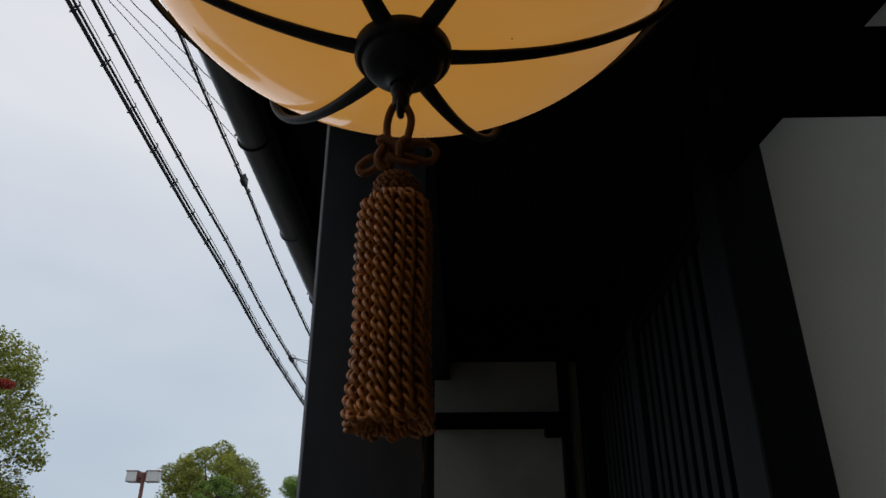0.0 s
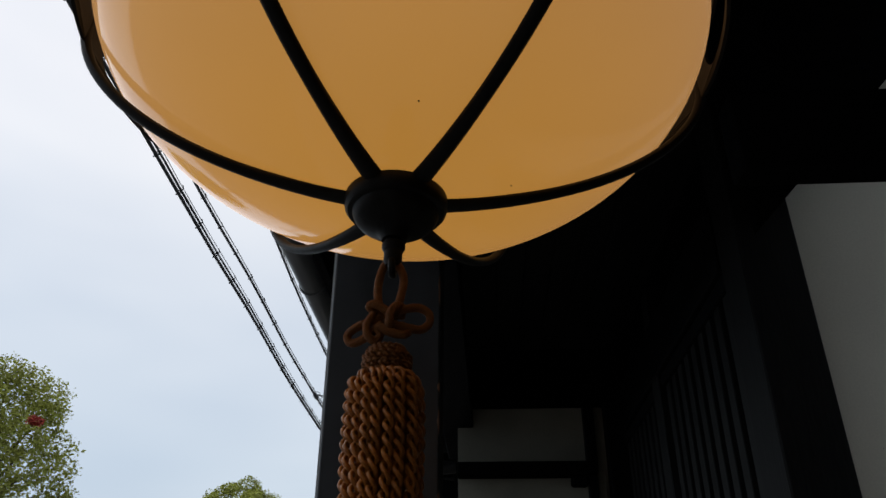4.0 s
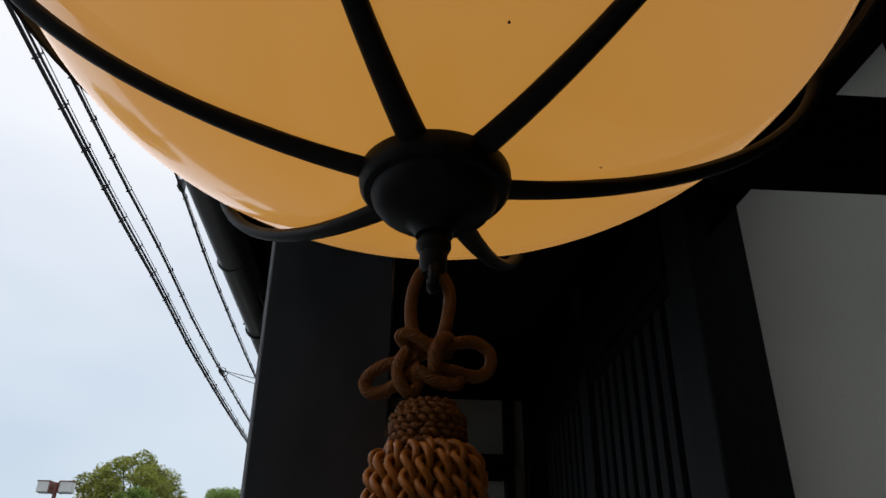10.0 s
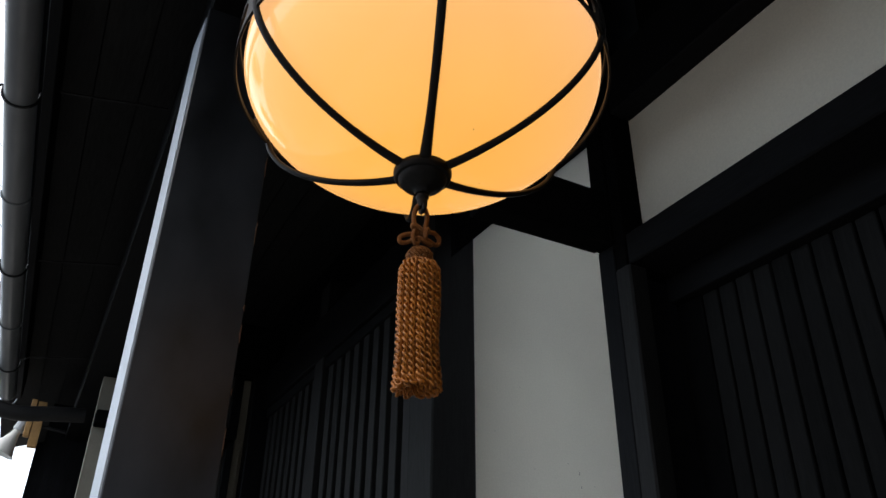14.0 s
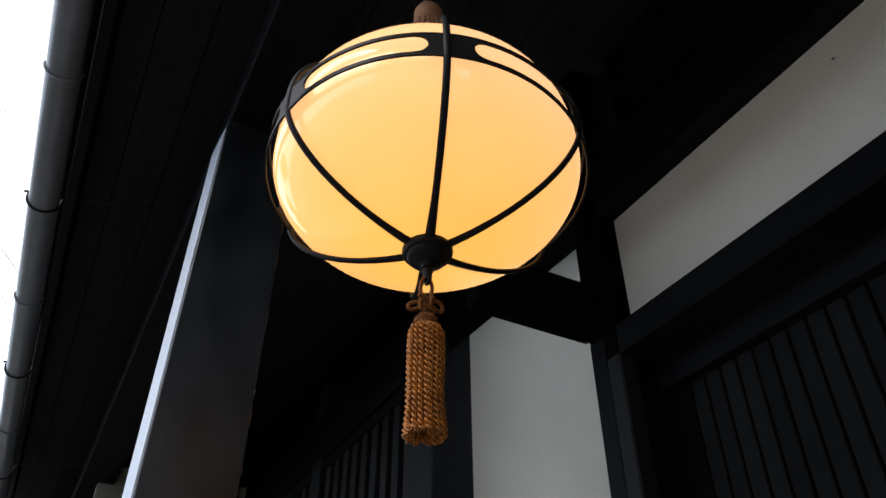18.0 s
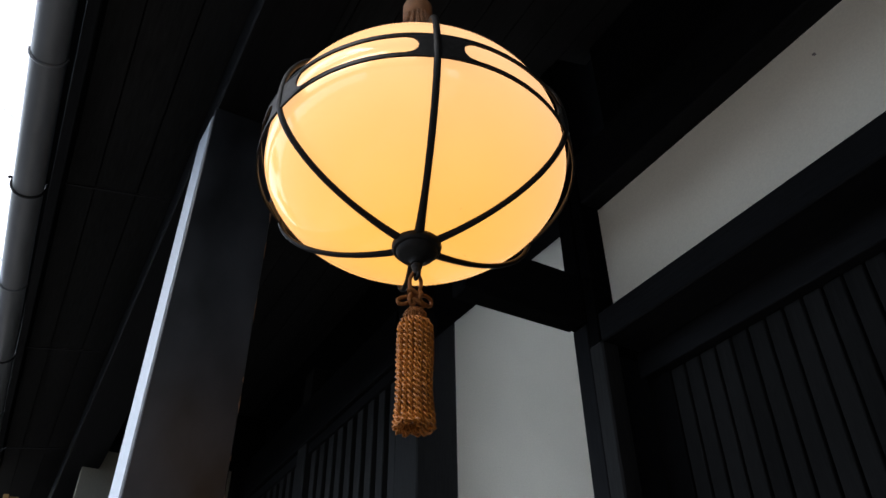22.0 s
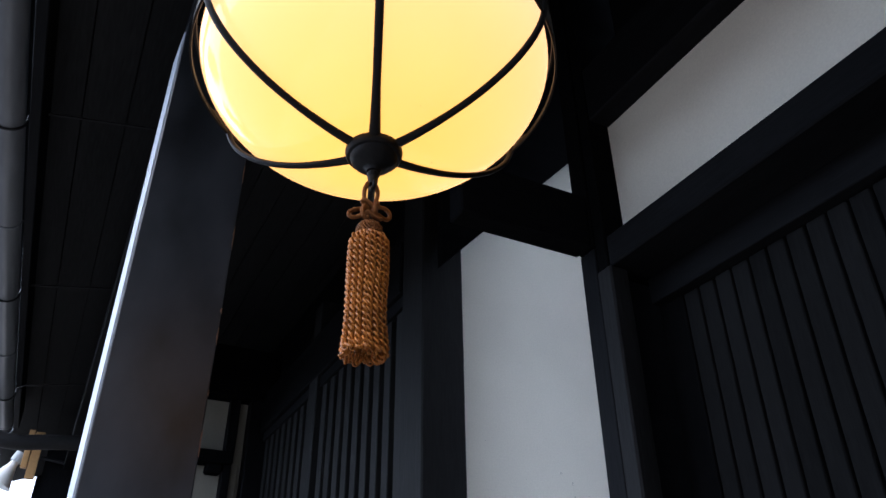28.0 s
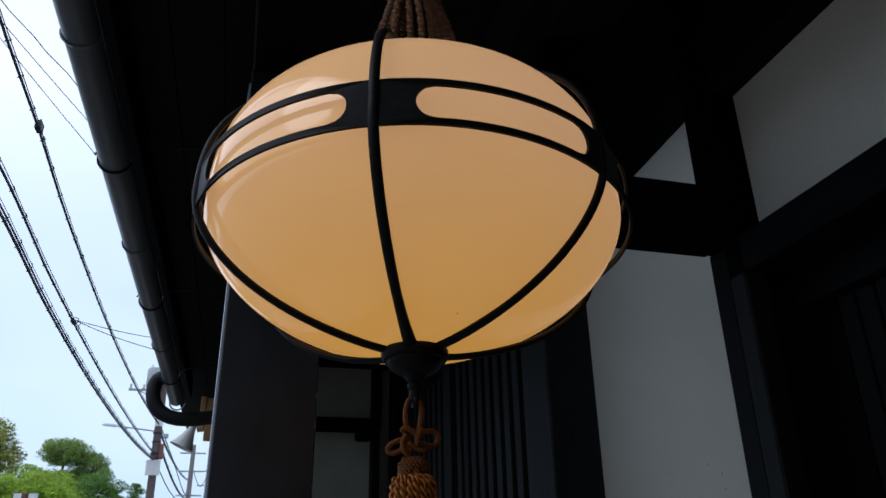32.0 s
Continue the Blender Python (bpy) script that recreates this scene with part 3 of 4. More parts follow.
def belt_point(u, s, off):
    z = BZ0 + (BZ1 - BZ0) * s
    r = 0.2572 + off - 0.4 * (z - 0.0065) ** 2
    return (r * math.cos(u), r * math.sin(u), z)


N = 96
for az, nxt in zip(rib_az, rib_az[1:] + [rib_az[0] + 360]):
    mid = radians((az + nxt) / 2)
    slot_mid = mid + radians(1.5)
    hu, hs, cap = radians((nxt - az) / 2), 0.5, radians(4.2)
    layers = []
    for off in (0.0, 0.003):
        outer, inner = [], []
        for k in range(N):
            a = 2 * math.pi * k / N
            c, s = math.cos(a), math.sin(a)
            m = max(abs(c), abs(s))
            su, ss = c / m, s / m
            outer.append(bm.verts.new(belt_point(mid + hu * su, 0.5 + hs * ss, off)))
            # stadium: straight sides with round ends
            flat_u = hu - radians(7.2) - cap
            if abs(c) > abs(s):
                e = math.asin(max(-1, min(1, ss)))
                iu, is_ = math.copysign(flat_u + cap * math.cos(e), c), 0.36 * math.sin(e)
            else:
                iu, is_ = flat_u * su, 0.36 * ss
            inner.append(bm.verts.new(belt_point(slot_mid + iu, 0.5 + is_, off)))
        layers.append((outer, inner))
    (o0, i0), (o1, i1) = layers
    for k in range(N):
        j = (k + 1) % N
        bm.faces.new((o1[k], o1[j], i1[j], i1[k]))
        bm.faces.new((o0[j], o0[k], i0[k], i0[j]))
        bm.faces.new((i1[k], i1[j], i0[j], i0[k]))
        if abs(math.sin(2 * math.pi * (k + 0.5) / N)) > abs(math.cos(2 * math.pi * (k + 0.5) / N)):
            bm.faces.new((o1[j], o1[k], o0[k], o0[j]))
bmesh.ops.remove_doubles(bm, verts=bm.verts, dist=0.00005)
part("belt", bm, IRON, lantern, "black iron belt with rounded slots")
part("top_cap", lathe([(0.0, 0.218), (0.05, 0.218), (0.075, 0.211), (0.088, 0.199), (0.092, 0.189), (0.085, 0.183), (0.0, 0.182)], 48), IRON, lantern, smooth=True)
part("wing_nut", lathe([(0.0, 0.0), (0.009, 0.0), (0.011, 0.004), (0.011, 0.01), (0.008, 0.015), (0.0, 0.016)], 14, at=(-0.078, -0.045, 0.203)), IRON, lantern)
part("hanging_rod", tube([(0, 0, 0.21), (0, 0, 1.44)], 0.008, 10), IRON, lantern)

# cords gathered on the lantern's top
crown = thing("crown_cords", LX + 0.002, LY + 0.0107, LZ + 0.217, "faded brown twisted cords gathered above the lantern", "cord bundle")
part("collar", lathe([(0.012, 0.27), (0.024, 0.262), (0.03, 0.25), (0.03, 0.225), (0.024, 0.215), (0.012, 0.21)], 24), DULL_CORD, crown, smooth=True)
rng = random.Random(4)
for k in range(18):
    a = 2 * math.pi * k / 18 + rng.uniform(-0.1, 0.1)
    r1 = 0.052 + rng.uniform(-0.006, 0.006)
    pts = resample([(0.02 * math.cos(a), 0.02 * math.sin(a), 0.23), (0.034 * math.cos(a), 0.034 * math.sin(a), 0.16), (r1 * math.cos(a + 0.1), r1 * math.sin(a + 0.1), 0.08), (r1 * math.cos(a + 0.14), r1 * math.sin(a + 0.14), 0.006)], 60)
    part("cord", twisted(pts, 0.0052, 0.013, 2, 5), DULL_CORD, crown)

# ---- tassel ----
tassel = thing("tassel", -0.037, 0.4325, 1.9665, "golden brown twisted silk tassel with a flower knot", "tassel")
tassel.scale = (0.875, 0.875, 0.925)
CR = 0.0033
K = -0.007  # the knot hangs this much below the loop


def knotted(points, r=CR):
    return part("flower_knot", twisted(resample([(x * 0.94, y, z + K) for x, y, z in points], 70), r, 0.012, 6, 6, lay=0.52, thick=0.5), CORD, tassel, "braided cord knot", True)


part("hanging_loop", tube(resample([(-0.004, 0, -0.043), (-0.0095, 0.001, -0.024), (-0.0092, 0.002, -0.007), (-0.004, 0.0, 0.0045), (0.004, -0.001, 0.0045), (0.0105, 0.0, -0.008), (0.0085, 0.0, -0.025), (0.003, 0.0, -0.045)], 90), [CR * (1.0 + 0.05 * (i % 2)) for i in range(90)], 12), CORD, tassel, smooth=True)
knotted([(0.002, -0.006, -0.034), (0.012, -0.004, -0.029), (0.024, 0.0, -0.026), (0.033, 0.002, -0.03), (0.0335, 0.002, -0.038), (0.026, 0.0, -0.0435), (0.012, -0.005, -0.0425), (0.002, -0.007, -0.0415)])
knotted([(-0.006, -0.004, -0.036), (-0.016, -0.002, -0.0375), (-0.027, 0.0, -0.041), (-0.034, 0.001, -0.047), (-0.031, 0.001, -0.0525), (-0.022, -0.001, -0.0515), (-0.012, -0.005, -0.046), (-0.005, -0.007, -0.0415)])
knotted([(-0.013, -0.003, -0.029), (-0.016, -0.005, -0.026), (-0.011, -0.008, -0.0255), (-0.002, -0.0085, -0.0305), (0.0045, -0.006, -0.035), (0.006, 0.002, -0.03), (0.001, 0.005, -0.026), (-0.008, 0.003, -0.027), (-0.013, -0.003, -0.029)])
knotted([(-0.012, -0.006, -0.033), (-0.0165, -0.0085, -0.042), (-0.0155, -0.009, -0.05), (-0.010, -0.008, -0.0545), (-0.006, -0.006, -0.05), (-0.0065, -0.009, -0.044), (0.003, -0.0105, -0.049), (0.013, -0.008, -0.05), (0.017, -0.002, -0.046)])
knotted([(0.003, -0.0045, -0.047), (0.0025, -0.0115, -0.043), (0.003, -0.0125, -0.035), (0.007, -0.009, -0.028), (0.011, -0.003, -0.027), (0.0095, 0.003, -0.032)], CR * 1.1)

# knitted head: short bights in rows round a core
head = part("head", lathe([(0.0, -0.064), (0.010, -0.0645), (0.0145, -0.068), (0.0155, -0.073), (0.0155, -0.083), (0.0145, -0.09), (0.0, -0.09)], 24), CORD, tassel, "knitted cord head", True)
bm = bmesh.new()
krng = random.Random(3)
for row in range(8):
    z = -0.066 - row * 0.0031
    rr = 0.0108 + 0.0058 * min(1, (row + 0.4) / 2.4)
    count = 20
    for k in range(count):
        a = 2 * math.pi * (k + 0.5 * (row % 2)) / count + krng.uniform(-0.07, 0.07)
        da = 0.17 * krng.uniform(0.85, 1.25)
        lift = krng.uniform(0.0006, 0.0017)
        tilt = (1 if row % 2 else -1) * 0.0011
        p = [((rr + b) * math.cos(a + s * da), (rr + b) * math.sin(a + s * da), z + h) for s, b, h in ((-1, -0.0008, tilt), (-0.3, lift, 0.0007), (0.3, lift, -0.0004), (1, -0.0008, -tilt))]
        tube(resample(p, 9), [0.0016 * math.sin(math.pi * (0.12 + 0.76 * q / 8)) ** 0.5 for q in range(9)], 7, bm=bm)
tagged(part("knitting", bm, CORD, tassel, "", True), kind="stuff")
part("binding_cord", twisted([(0.0172 * math.cos(a), 0.0172 * math.sin(a), -0.0895) for a in [2 * math.pi * k / 60 for k in range(61)]], 0.003, 0.011, 2, 6), ROPE, tassel)

rng = random.Random(11)


def tassel_rope(shape):
    w = shape * 0.0003
    pts = [(0.015, 0, -0.0865), (0.0212, 0.001, -0.0905), (0.0238 + w, 0.0, -0.099), (0.0246 + w, 0.0006, -0.14), (0.0243 - w, -0.0006, -0.19), (0.0248, 0.0, -0.222), (0.0262 + w, 0.0005, -0.243), (0.0274, 0.0015 + w, -0.254), (0.0275, 0.0038, -0.2585), (0.0248, 0.0048, -0.2575), (0.0235, 0.0035, -0.249)]
    return twisted(resample(pts, 150), 0.0038, 0.018, 2, 8, phase=shape * 2.0, lay=0.68, thick=0.47)


rope_data = []
for shape in range(4):
    bm = tassel_rope(shape)
    me = bpy.data.meshes.new("rope")
    bmesh.ops.recalc_face_normals(bm, faces=bm.faces)
    bm.to_mesh(me)
    bm.free()
    me.materials.append(ROPE)
    me.shade_smooth()
    rope_data.append(me)
for ring_no, (count, tight) in enumerate(((19, 1.0), (13, 0.62))):
    for k in range(count):
        ob = new("rope", rope_data[(k * 7 + ring_no) % 4])
        ob.parent = tassel
        ob.rotation_euler = (rng.uniform(-0.008, 0.008), rng.uniform(-0.008, 0.008), 2 * math.pi * (k + 0.5 * ring_no) / count + rng.uniform(-0.015, 0.015))
        ob.scale = (tight * 1.05, tight * 1.05, 1 + rng.uniform(-0.012, 0.012))
        ob.location.z = 0.002 * ring_no

# ---- outdoors: pole, wires, lamps, trees ----
PX, PY = -3.42, 32.0


def wire(points, r, sag_label="black overhead cable bundle with hanger clips", clip_step=0.7, twin=True):
    ob = thing("overhead_wire", *points[0], sag_label, "overhead wire", group="overhead wires")
    o = Vector(points[0])
    pts = [Vector(p) - o for p in points]
    part("cable", tube(pts, r, 6), CABLE, ob)
    if twin:
        part("carrier_wire", tube([p + Vector((0.015, 0, r + 0.035 + 0.012 * math.sin(i * 1.3))) for i, p in enumerate(pts)], r * 0.35, 5), CABLE, ob)
        clip = None
        for p in pts[:-1]:
            if clip is None:
                clip = part("hanger_clip", tube([(-r * 1.3, 0, -r * 1.2), (r * 1.8, 0.02, r * 1.2), (0.01, 0.02, r + 0.06)], 0.011, 4), CABLE, ob)
                clip.location = p
            else:
                c = new("hanger_clip", clip.data)
                c.parent = ob
                c.location = p
    return ob


def span(x, base, mid, k, y0, y1, step):
    return [(x, y0 + step * i, base + k * (y0 + step * i - mid) ** 2) for i in range(int((y1 - y0) / step) + 1)]


def street_span(x, base, mid, k, a, b, c):
    """A cable along the street: one sag before the house, another where it runs in to the pole."""
    out = []
    for i in range(45):
        y = -2 + 34.1 * i / 44
        s = min(1.0, max(0.0, (y - 10) / 4))
        s = s * s * (3 - 2 * s)
        z = (base + k * (y - mid) ** 2) * (1 - s) + (a * y * y + b * y + c) * s
        out.append((x + (PX - 0.06 - x) * max(0.0, (y - 10) / 22), y, z))
    return out


wire(street_span(-4.05, 6.345, 25.3, 0.0026, 0.00414, -0.2115, 8.632), 0.024)
wire(street_span(-4.025, 6.4, 25.3, 0.0026, 0.00414, -0.2115, 8.687), 0.016)
wire(street_span(-4.05, 7.12, 21.6, 0.0026, 0.00274, -0.16426, 8.769), 0.022)
wire(street_span(-4.05, 8.26, 25.6, 0.0031, 0.0046, -0.26016, 11.143), 0.024)
wire(span(-3.6, 7.45, 40, 0.0024, 32, 62, 1.5), 0.036)
wire(span(-3.6, 6.6, 48, 0.003, 32, 62, 1.5), 0.04)
for xa, xb, zb in ((-4.62, -4.8, 14.55), (-4.46, -4.55, 14.55), (-4.3, -4.7, 13.95), (-4.12, -4.4, 13.0)):
    wire([(xa + (xb - xa) * i / 14, -2 + 34 * i / 14, 13.2 + (zb - 13.2) * i / 14 - 0.5 * math.sin(math.pi * i / 14)) for i in range(15)], 0.01, "thin dark overhead line", twin=False)


def service_drop(a, b, reach, r=0.0045, wave=0.0):
    """A thin line from a through b and on towards the house roofs."""
    a, b = Vector(a), Vector(b)
    pts = []
    for i in range(25):
        s = reach * i / 24
        p = a.lerp(b, s)
        pts.append(p + Vector((0, 0, wave * math.sin(i * 2.1) - 0.05 * math.sin(math.pi * i / 24))))
    return wire([tuple(p) for p in pts], r, "thin service line dropping towards the house", twin=False)


service_drop((-4.05, 5.48, 7.87), (-2.94, 6.96, 8.2), 2.4)
service_drop((-4.05, 5.48, 7.87), (-2.84, 7.6, 7.3), 2.1)
service_drop((-4.05, 5.48, 7.8), (-2.81, 7.75, 7.08), 2.1)
service_drop((-4.05, 6.31, 8.3), (-2.9, 7.3, 7.5), 2.4, 0.006, 0.012)
service_drop((-3.89, 16.2, 6.88), (-2.34, 17.1, 6.88), 1.3, 0.008)
service_drop((-3.89, 16.2, 6.88), (-2.34, 15.4, 6.2), 1.3, 0.008)
splice = thing("cable_splice", -3.89, 16.2, 6.835, "small black splice with looped leads on the cable", "cable splice")
part("sleeve", tube([(0, -0.14, 0.0), (0, -0.1, 0.0), (0, 0.1, 0.0), (0, 0.14, 0.0)], [0.03, 0.05, 0.05, 0.03], 10), CABLE, splice)
for q in (-1, 1):
    part("lead_loop", tube([(0.07 * math.cos(a) + 0.05, 0.1 * q + 0.03 * math.sin(2 * a), 0.07 * math.sin(a)) for a in [2 * math.pi * k / 14 for k in range(14)]], 0.008, 5, True), CABLE, splice)
clamp_box = thing("cable_clamp", -4.006, 11.7, 8.82, "small black clamp box hung on the cable", "cable clamp")
part("box", box(-0.06, 0.04, -0.1, 0.1, -0.02, 0.14, 0.01), CABLE, clamp_box)
part("strap", tube([(0, -0.06, 0.14), (0, -0.02, 0.2), (0, 0.02, 0.2), (0, 0.06, 0.14)], 0.008, 5), CABLE, clamp_box)
for pts in (((-3.45, 32, 7.55), (-3.1, 36, 6.7), (-2.85, 42, 5.9), (-2.75, 45, 6.0)), ((-3.5, 32, 6.2), (-3.2, 37, 5.5), (-2.9, 43, 5.3), (-2.75, 45, 5.6)), ((-2.75, 45, 6.1), (-2.9, 45.5, 4.7), (-2.7, 52, 4.9), (-2.3, 58, 5.6)), ((-2.75, 45, 7.6), (-2.5, 52, 7.2), (-2.3, 58, 8.6))):
    wire([tuple(p) for p in resample(pts, 22)], 0.022, "slack black cable between the street poles", twin=False)


def utility_pole(x, y, height, label, lean=0.0, mat=CONCRETE):
    ob = thing("utility_pole", x, y, -0.16, label, "utility pole", group="utility poles")
    ob.rotation_euler = (0, radians(lean), 0)
    part("shaft", lathe([(0.17, 0.0), (0.15, height * 0.5), (0.115, height), (0.0, height)], 20), mat, ob, smooth=True)
    return ob


pole = utility_pole(PX, PY, 15.0, "brown weathered utility pole with a transformer and a street lamp", -0.5, POLE_BROWN)
part("white_band", lathe([(0.15, 7.6), (0.165, 7.62), (0.165, 7.85), (0.15, 7.87)], 16), WHITE_PAINT, pole, "white band")
part("sign_plate", box(-0.26, 0.28, -0.32, -0.29, 5.66, 6.25, 0.01), WHITE_PAINT, pole, "plain white plate")
lamp_arm = part("lamp_arm", tube(resample([(-0.1, 0, 7.42), (-0.9, -0.1, 7.5), (-1.6, -0.1, 7.58)], 16), 0.03, 8), GREY_METAL, pole)
part("street_lamp_head", tube([(-1.5, -0.1, 7.57), (-1.65, -0.1, 7.59), (-2.0, -0.1, 7.62), (-2.12, -0.1, 7.62)], [0.035, 0.08, 0.08, 0.035], 10, flat=0.45), GREY_METAL, pole, "grey street lamp head", True)
for z in (6.5, 6.95, 7.3):
    part("clamp", lathe([(0.14, z), (0.185, z), (0.185, z + 0.07), (0.14, z + 0.07)], 14), CABLE, pole)
part("junction_box", box(0.13, 0.3, -0.15, 0.1, 6.32, 6.9, 0.02), RUST, pole, "rust-red box")
part("small_box", box(0.2, 0.42, -0.1, 0.1, 7.15, 7.32, 0.02), GREY_METAL, pole, "small grey box")
tank = part("transformer", lathe([(0.0, 9.1), (0.27, 9.1), (0.31, 9.16), (0.31, 9.85), (0.27, 9.92), (0.0, 9.94)], 20, at=(-0.36, -0.3, 0.0)), GREY_METAL, pole, "pale grey transformer", True)
for q in (-1, 1):
    part("bushing", lathe([(0.0, 9.9), (0.05, 9.9), (0.06, 9.98), (0.03, 10.08), (0.0, 10.08)], 8, at=(-0.36 + q * 0.14, -0.3, 0)), WHITE_PAINT, tank)
for z, xa, xb in ((9.05, -1.35, 0.3), (12.45, -1.25, 0.3), (12.95, -1.0, 0.4), (13.9, -1.2, 0.35), (14.5, -1.1, 0.25)):
    crossarm = part("crossarm", box(xa, xb, -0.05, 0.05, z, z + 0.08, 0.01), GREY_METAL, pole)
    for q in range(4):
        part("insulator", lathe([(0.0, 0), (0.05, 0.0), (0.06, 0.06), (0.035, 0.1), (0.06, 0.14), (0.03, 0.2), (0.0, 0.2)], 8, at=(xa + 0.08 + q * (xb - xa - 0.16) / 3, 0, z + 0.08)), WHITE_PAINT, crossarm)
    part("stay", tube([(xa * 0.7, -0.02, z), (0.0, -0.02, z - 0.4)], 0.02, 5), GREY_METAL, crossarm)
for x, y, h in ((-2.75, 45, 8.9), (-2.3, 58, 9.5), (-2.0, 70, 9.6)):
    far_pole = utility_pole(x, y, h, "slim grey utility pole further down the street")
    for z in (h - 0.5, h - 1.5, h - 2.8):
        part("crossarm", box(-0.7, 0.7, -0.05, 0.05, z, z + 0.08, 0.01), GREY_METAL, far_pole)

# twin box lamps on rust-red posts
def twin_lamp(x, y, top, size, label, turn=0.0):
    ob = thing("street_lamp", x, y, -0.16, label, "street lamp", group="twin street lamps")
    ob.rotation_euler = (0, 0, radians(turn))
    h = top + 0.16
    part("shaft", tube([(0, 0, 0), (0, 0, h - 0.03)], 0.035 + size * 0.085, 12), RUST, ob, smooth=True)
    part("cross_bar", tube([(-size * 0.5, 0, h - size * 0.5), (size * 0.5, 0, h - size * 0.5)], size * 0.1, 10), RUST, ob)
    for s in (-1, 1):
        c = s * size * 0.88
        lamp = part("lamp_box", box(c - size / 2, c + size / 2, -size * 0.44, size * 0.44, h - size * 0.9, h, size * 0.06), WHITE_PAINT, ob, "pale box lamp")
        part("lamp_frame", box(c - size * 0.53, c + size * 0.53, -size * 0.47, size * 0.47, h - size * 0.05, h + size * 0.04, 0.005), RUST, lamp)
        part("lamp_side", box(c - s * size * 0.5 - size * 0.06, c - s * size * 0.5 + size * 0.06, -size * 0.45, size * 0.45, h - size * 0.92, h + 0.01, 0.01), RUST, lamp)
    return ob


twin_lamp(-12.68, 30.0, 6.66, 0.46, "rust-red lamp post with two pale box lamps")
twin_lamp(-7.4, 30.0, 4.63, 0.27, "rust-red lamp post with two pale box lamps before the trees")
twin_lamp(-5.72, 32.0, 4.05, 0.2, "rust-red lamp post with two pale box lamps by the road")
twin_lamp(-5.17, 36.0, 3.88, 0.19, "distant lamp post with two pale box lamps")

# green traffic light far down the street
signal = thing("traffic_light", -3.95, 50.0, -0.16, "green traffic light on a grey arm", "traffic light")
part("post", tube([(0.8, 0, 0), (0.8, 0, 4.95)], 0.05, 10), GREY_METAL, signal)
part("arm", tube([(0.8, 0, 4.85), (0.0, 0, 4.85)], 0.03, 8), GREY_METAL, signal)
part("housing", box(-0.24, 0.24, -0.08, 0.08, 4.65, 4.87, 0.03), GREY_METAL, signal)
for q in range(3):
    part("lens", lathe([(0.0, 0.0), (0.065, 0.0), (0.065, 0.02), (0.0, 0.03)], 14), GREEN_SIGNAL if q == 0 else DARK_GLASS, signal).matrix_local = Matrix.Translation((-0.15 + 0.15 * q, -0.08, 4.76)) @ Matrix.Rotation(radians(90), 4, "X")

far_house = thing("far_building", -5.1, 75.0, -0.16, "low pale building at the end of the street", "building")
part("wall", box(-0.9, 0.9, 0, 6, 0, 5.2, 0.02), WHITE_PAINT, far_house)
part("roof", box(-1.05, 1.05, -0.3, 6.3, 5.2, 5.45, 0.03), GREY_METAL, far_house)
for q in range(3):
    part("window", box(-0.75 + q * 0.55, -0.4 + q * 0.55, -0.03, 0.02, 3.6, 4.6, 0.01), DARK_GLASS, far_house)

# loudspeaker and sign board on the far house front
horn = thing("horn_loudspeaker", -0.633, 6.65, 3.03, "white horn loudspeaker fixed to the house front", "loudspeaker")
bm = lathe([(0.028, 0.0), (0.036, -0.04), (0.058, -0.1), (0.1, -0.19), (0.112, -0.203), (0.107, -0.206), (0.09, -0.185), (0.045, -0.1), (0.0, -0.08)], 28)
bmesh.ops.rotate(bm, verts=bm.verts, cent=(0, 0, 0), matrix=Matrix.Rotation(radians(24), 3, "Y"))
part("horn", bm, WHITE_PAINT, horn, smooth=True)
part("driver", tube([(0.0, 0, 0.0), (0.03, 0, 0.07)], 0.045, 12), GREY_METAL, horn)
part("stay", tube([(0.02, 0, 0.04), (0.2, 0, 0.05), (0.4, 0, 0.02)], 0.014, 8), HOSE, horn)
board = thing("timber_ledge", -0.59, 6.6, 2.9, "pale orange timber boards under the far eave", "board")
part("board", box(0.0, 0.045, 0.0, 0.05, 0.08, 0.39, 0.004), PALE_WOOD, board)
part("board", box(0.05, 0.12, 0.006, 0.05, 0.0, 0.38, 0.004), PALE_WOOD, board)
structure("wall_far", box(-0.42, 0.9, 6.7, 7.0, 0.0, 3.3, 0), TIMBER, "dark house front further along the street", "wall")


def leaf_mesh(rng, blobs, count, size):
    """Many small folded leaves filling flattened, uneven clumps."""
    verts, faces = [], []
    weights = [b[3] ** 2 for b in blobs]
    picks = rng.choices(blobs, weights, k=count)
    for cx, cy, cz, r in picks:
        d = Vector((rng.gauss(0, 1), rng.gauss(0, 1), rng.gauss(0, 1))).normalized() * r * rng.uniform(0.2, 1.0) ** 0.45 * rng.uniform(0.85, 1.15)
        c = Vector((cx + d.x, cy + d.y, cz + d.z * 0.62 - 0.12 * (d.x * d.x + d.y * d.y) / r))
        u = Vector((rng.gauss(0, 1), rng.gauss(0, 1), rng.gauss(0, 0.45))).normalized()
        v = u.orthogonal().normalized()
        v = (v + u.cross(v) * rng.uniform(-1, 1)).normalized()
        w = u.cross(v)
        s = size * rng.uniform(0.6, 1.4)
        k = len(verts)
        verts += [c - u * s, c + v * s * 0.5 + w * s * 0.15, c + u * s, c - v * s * 0.5 + w * s * 0.15]
        faces += [(k, k + 1, k + 2), (k, k + 2, k + 3)]
    me = bpy.data.meshes.new("crown")
    me.from_pydata([tuple(v) for v in verts], [], faces)
    return me


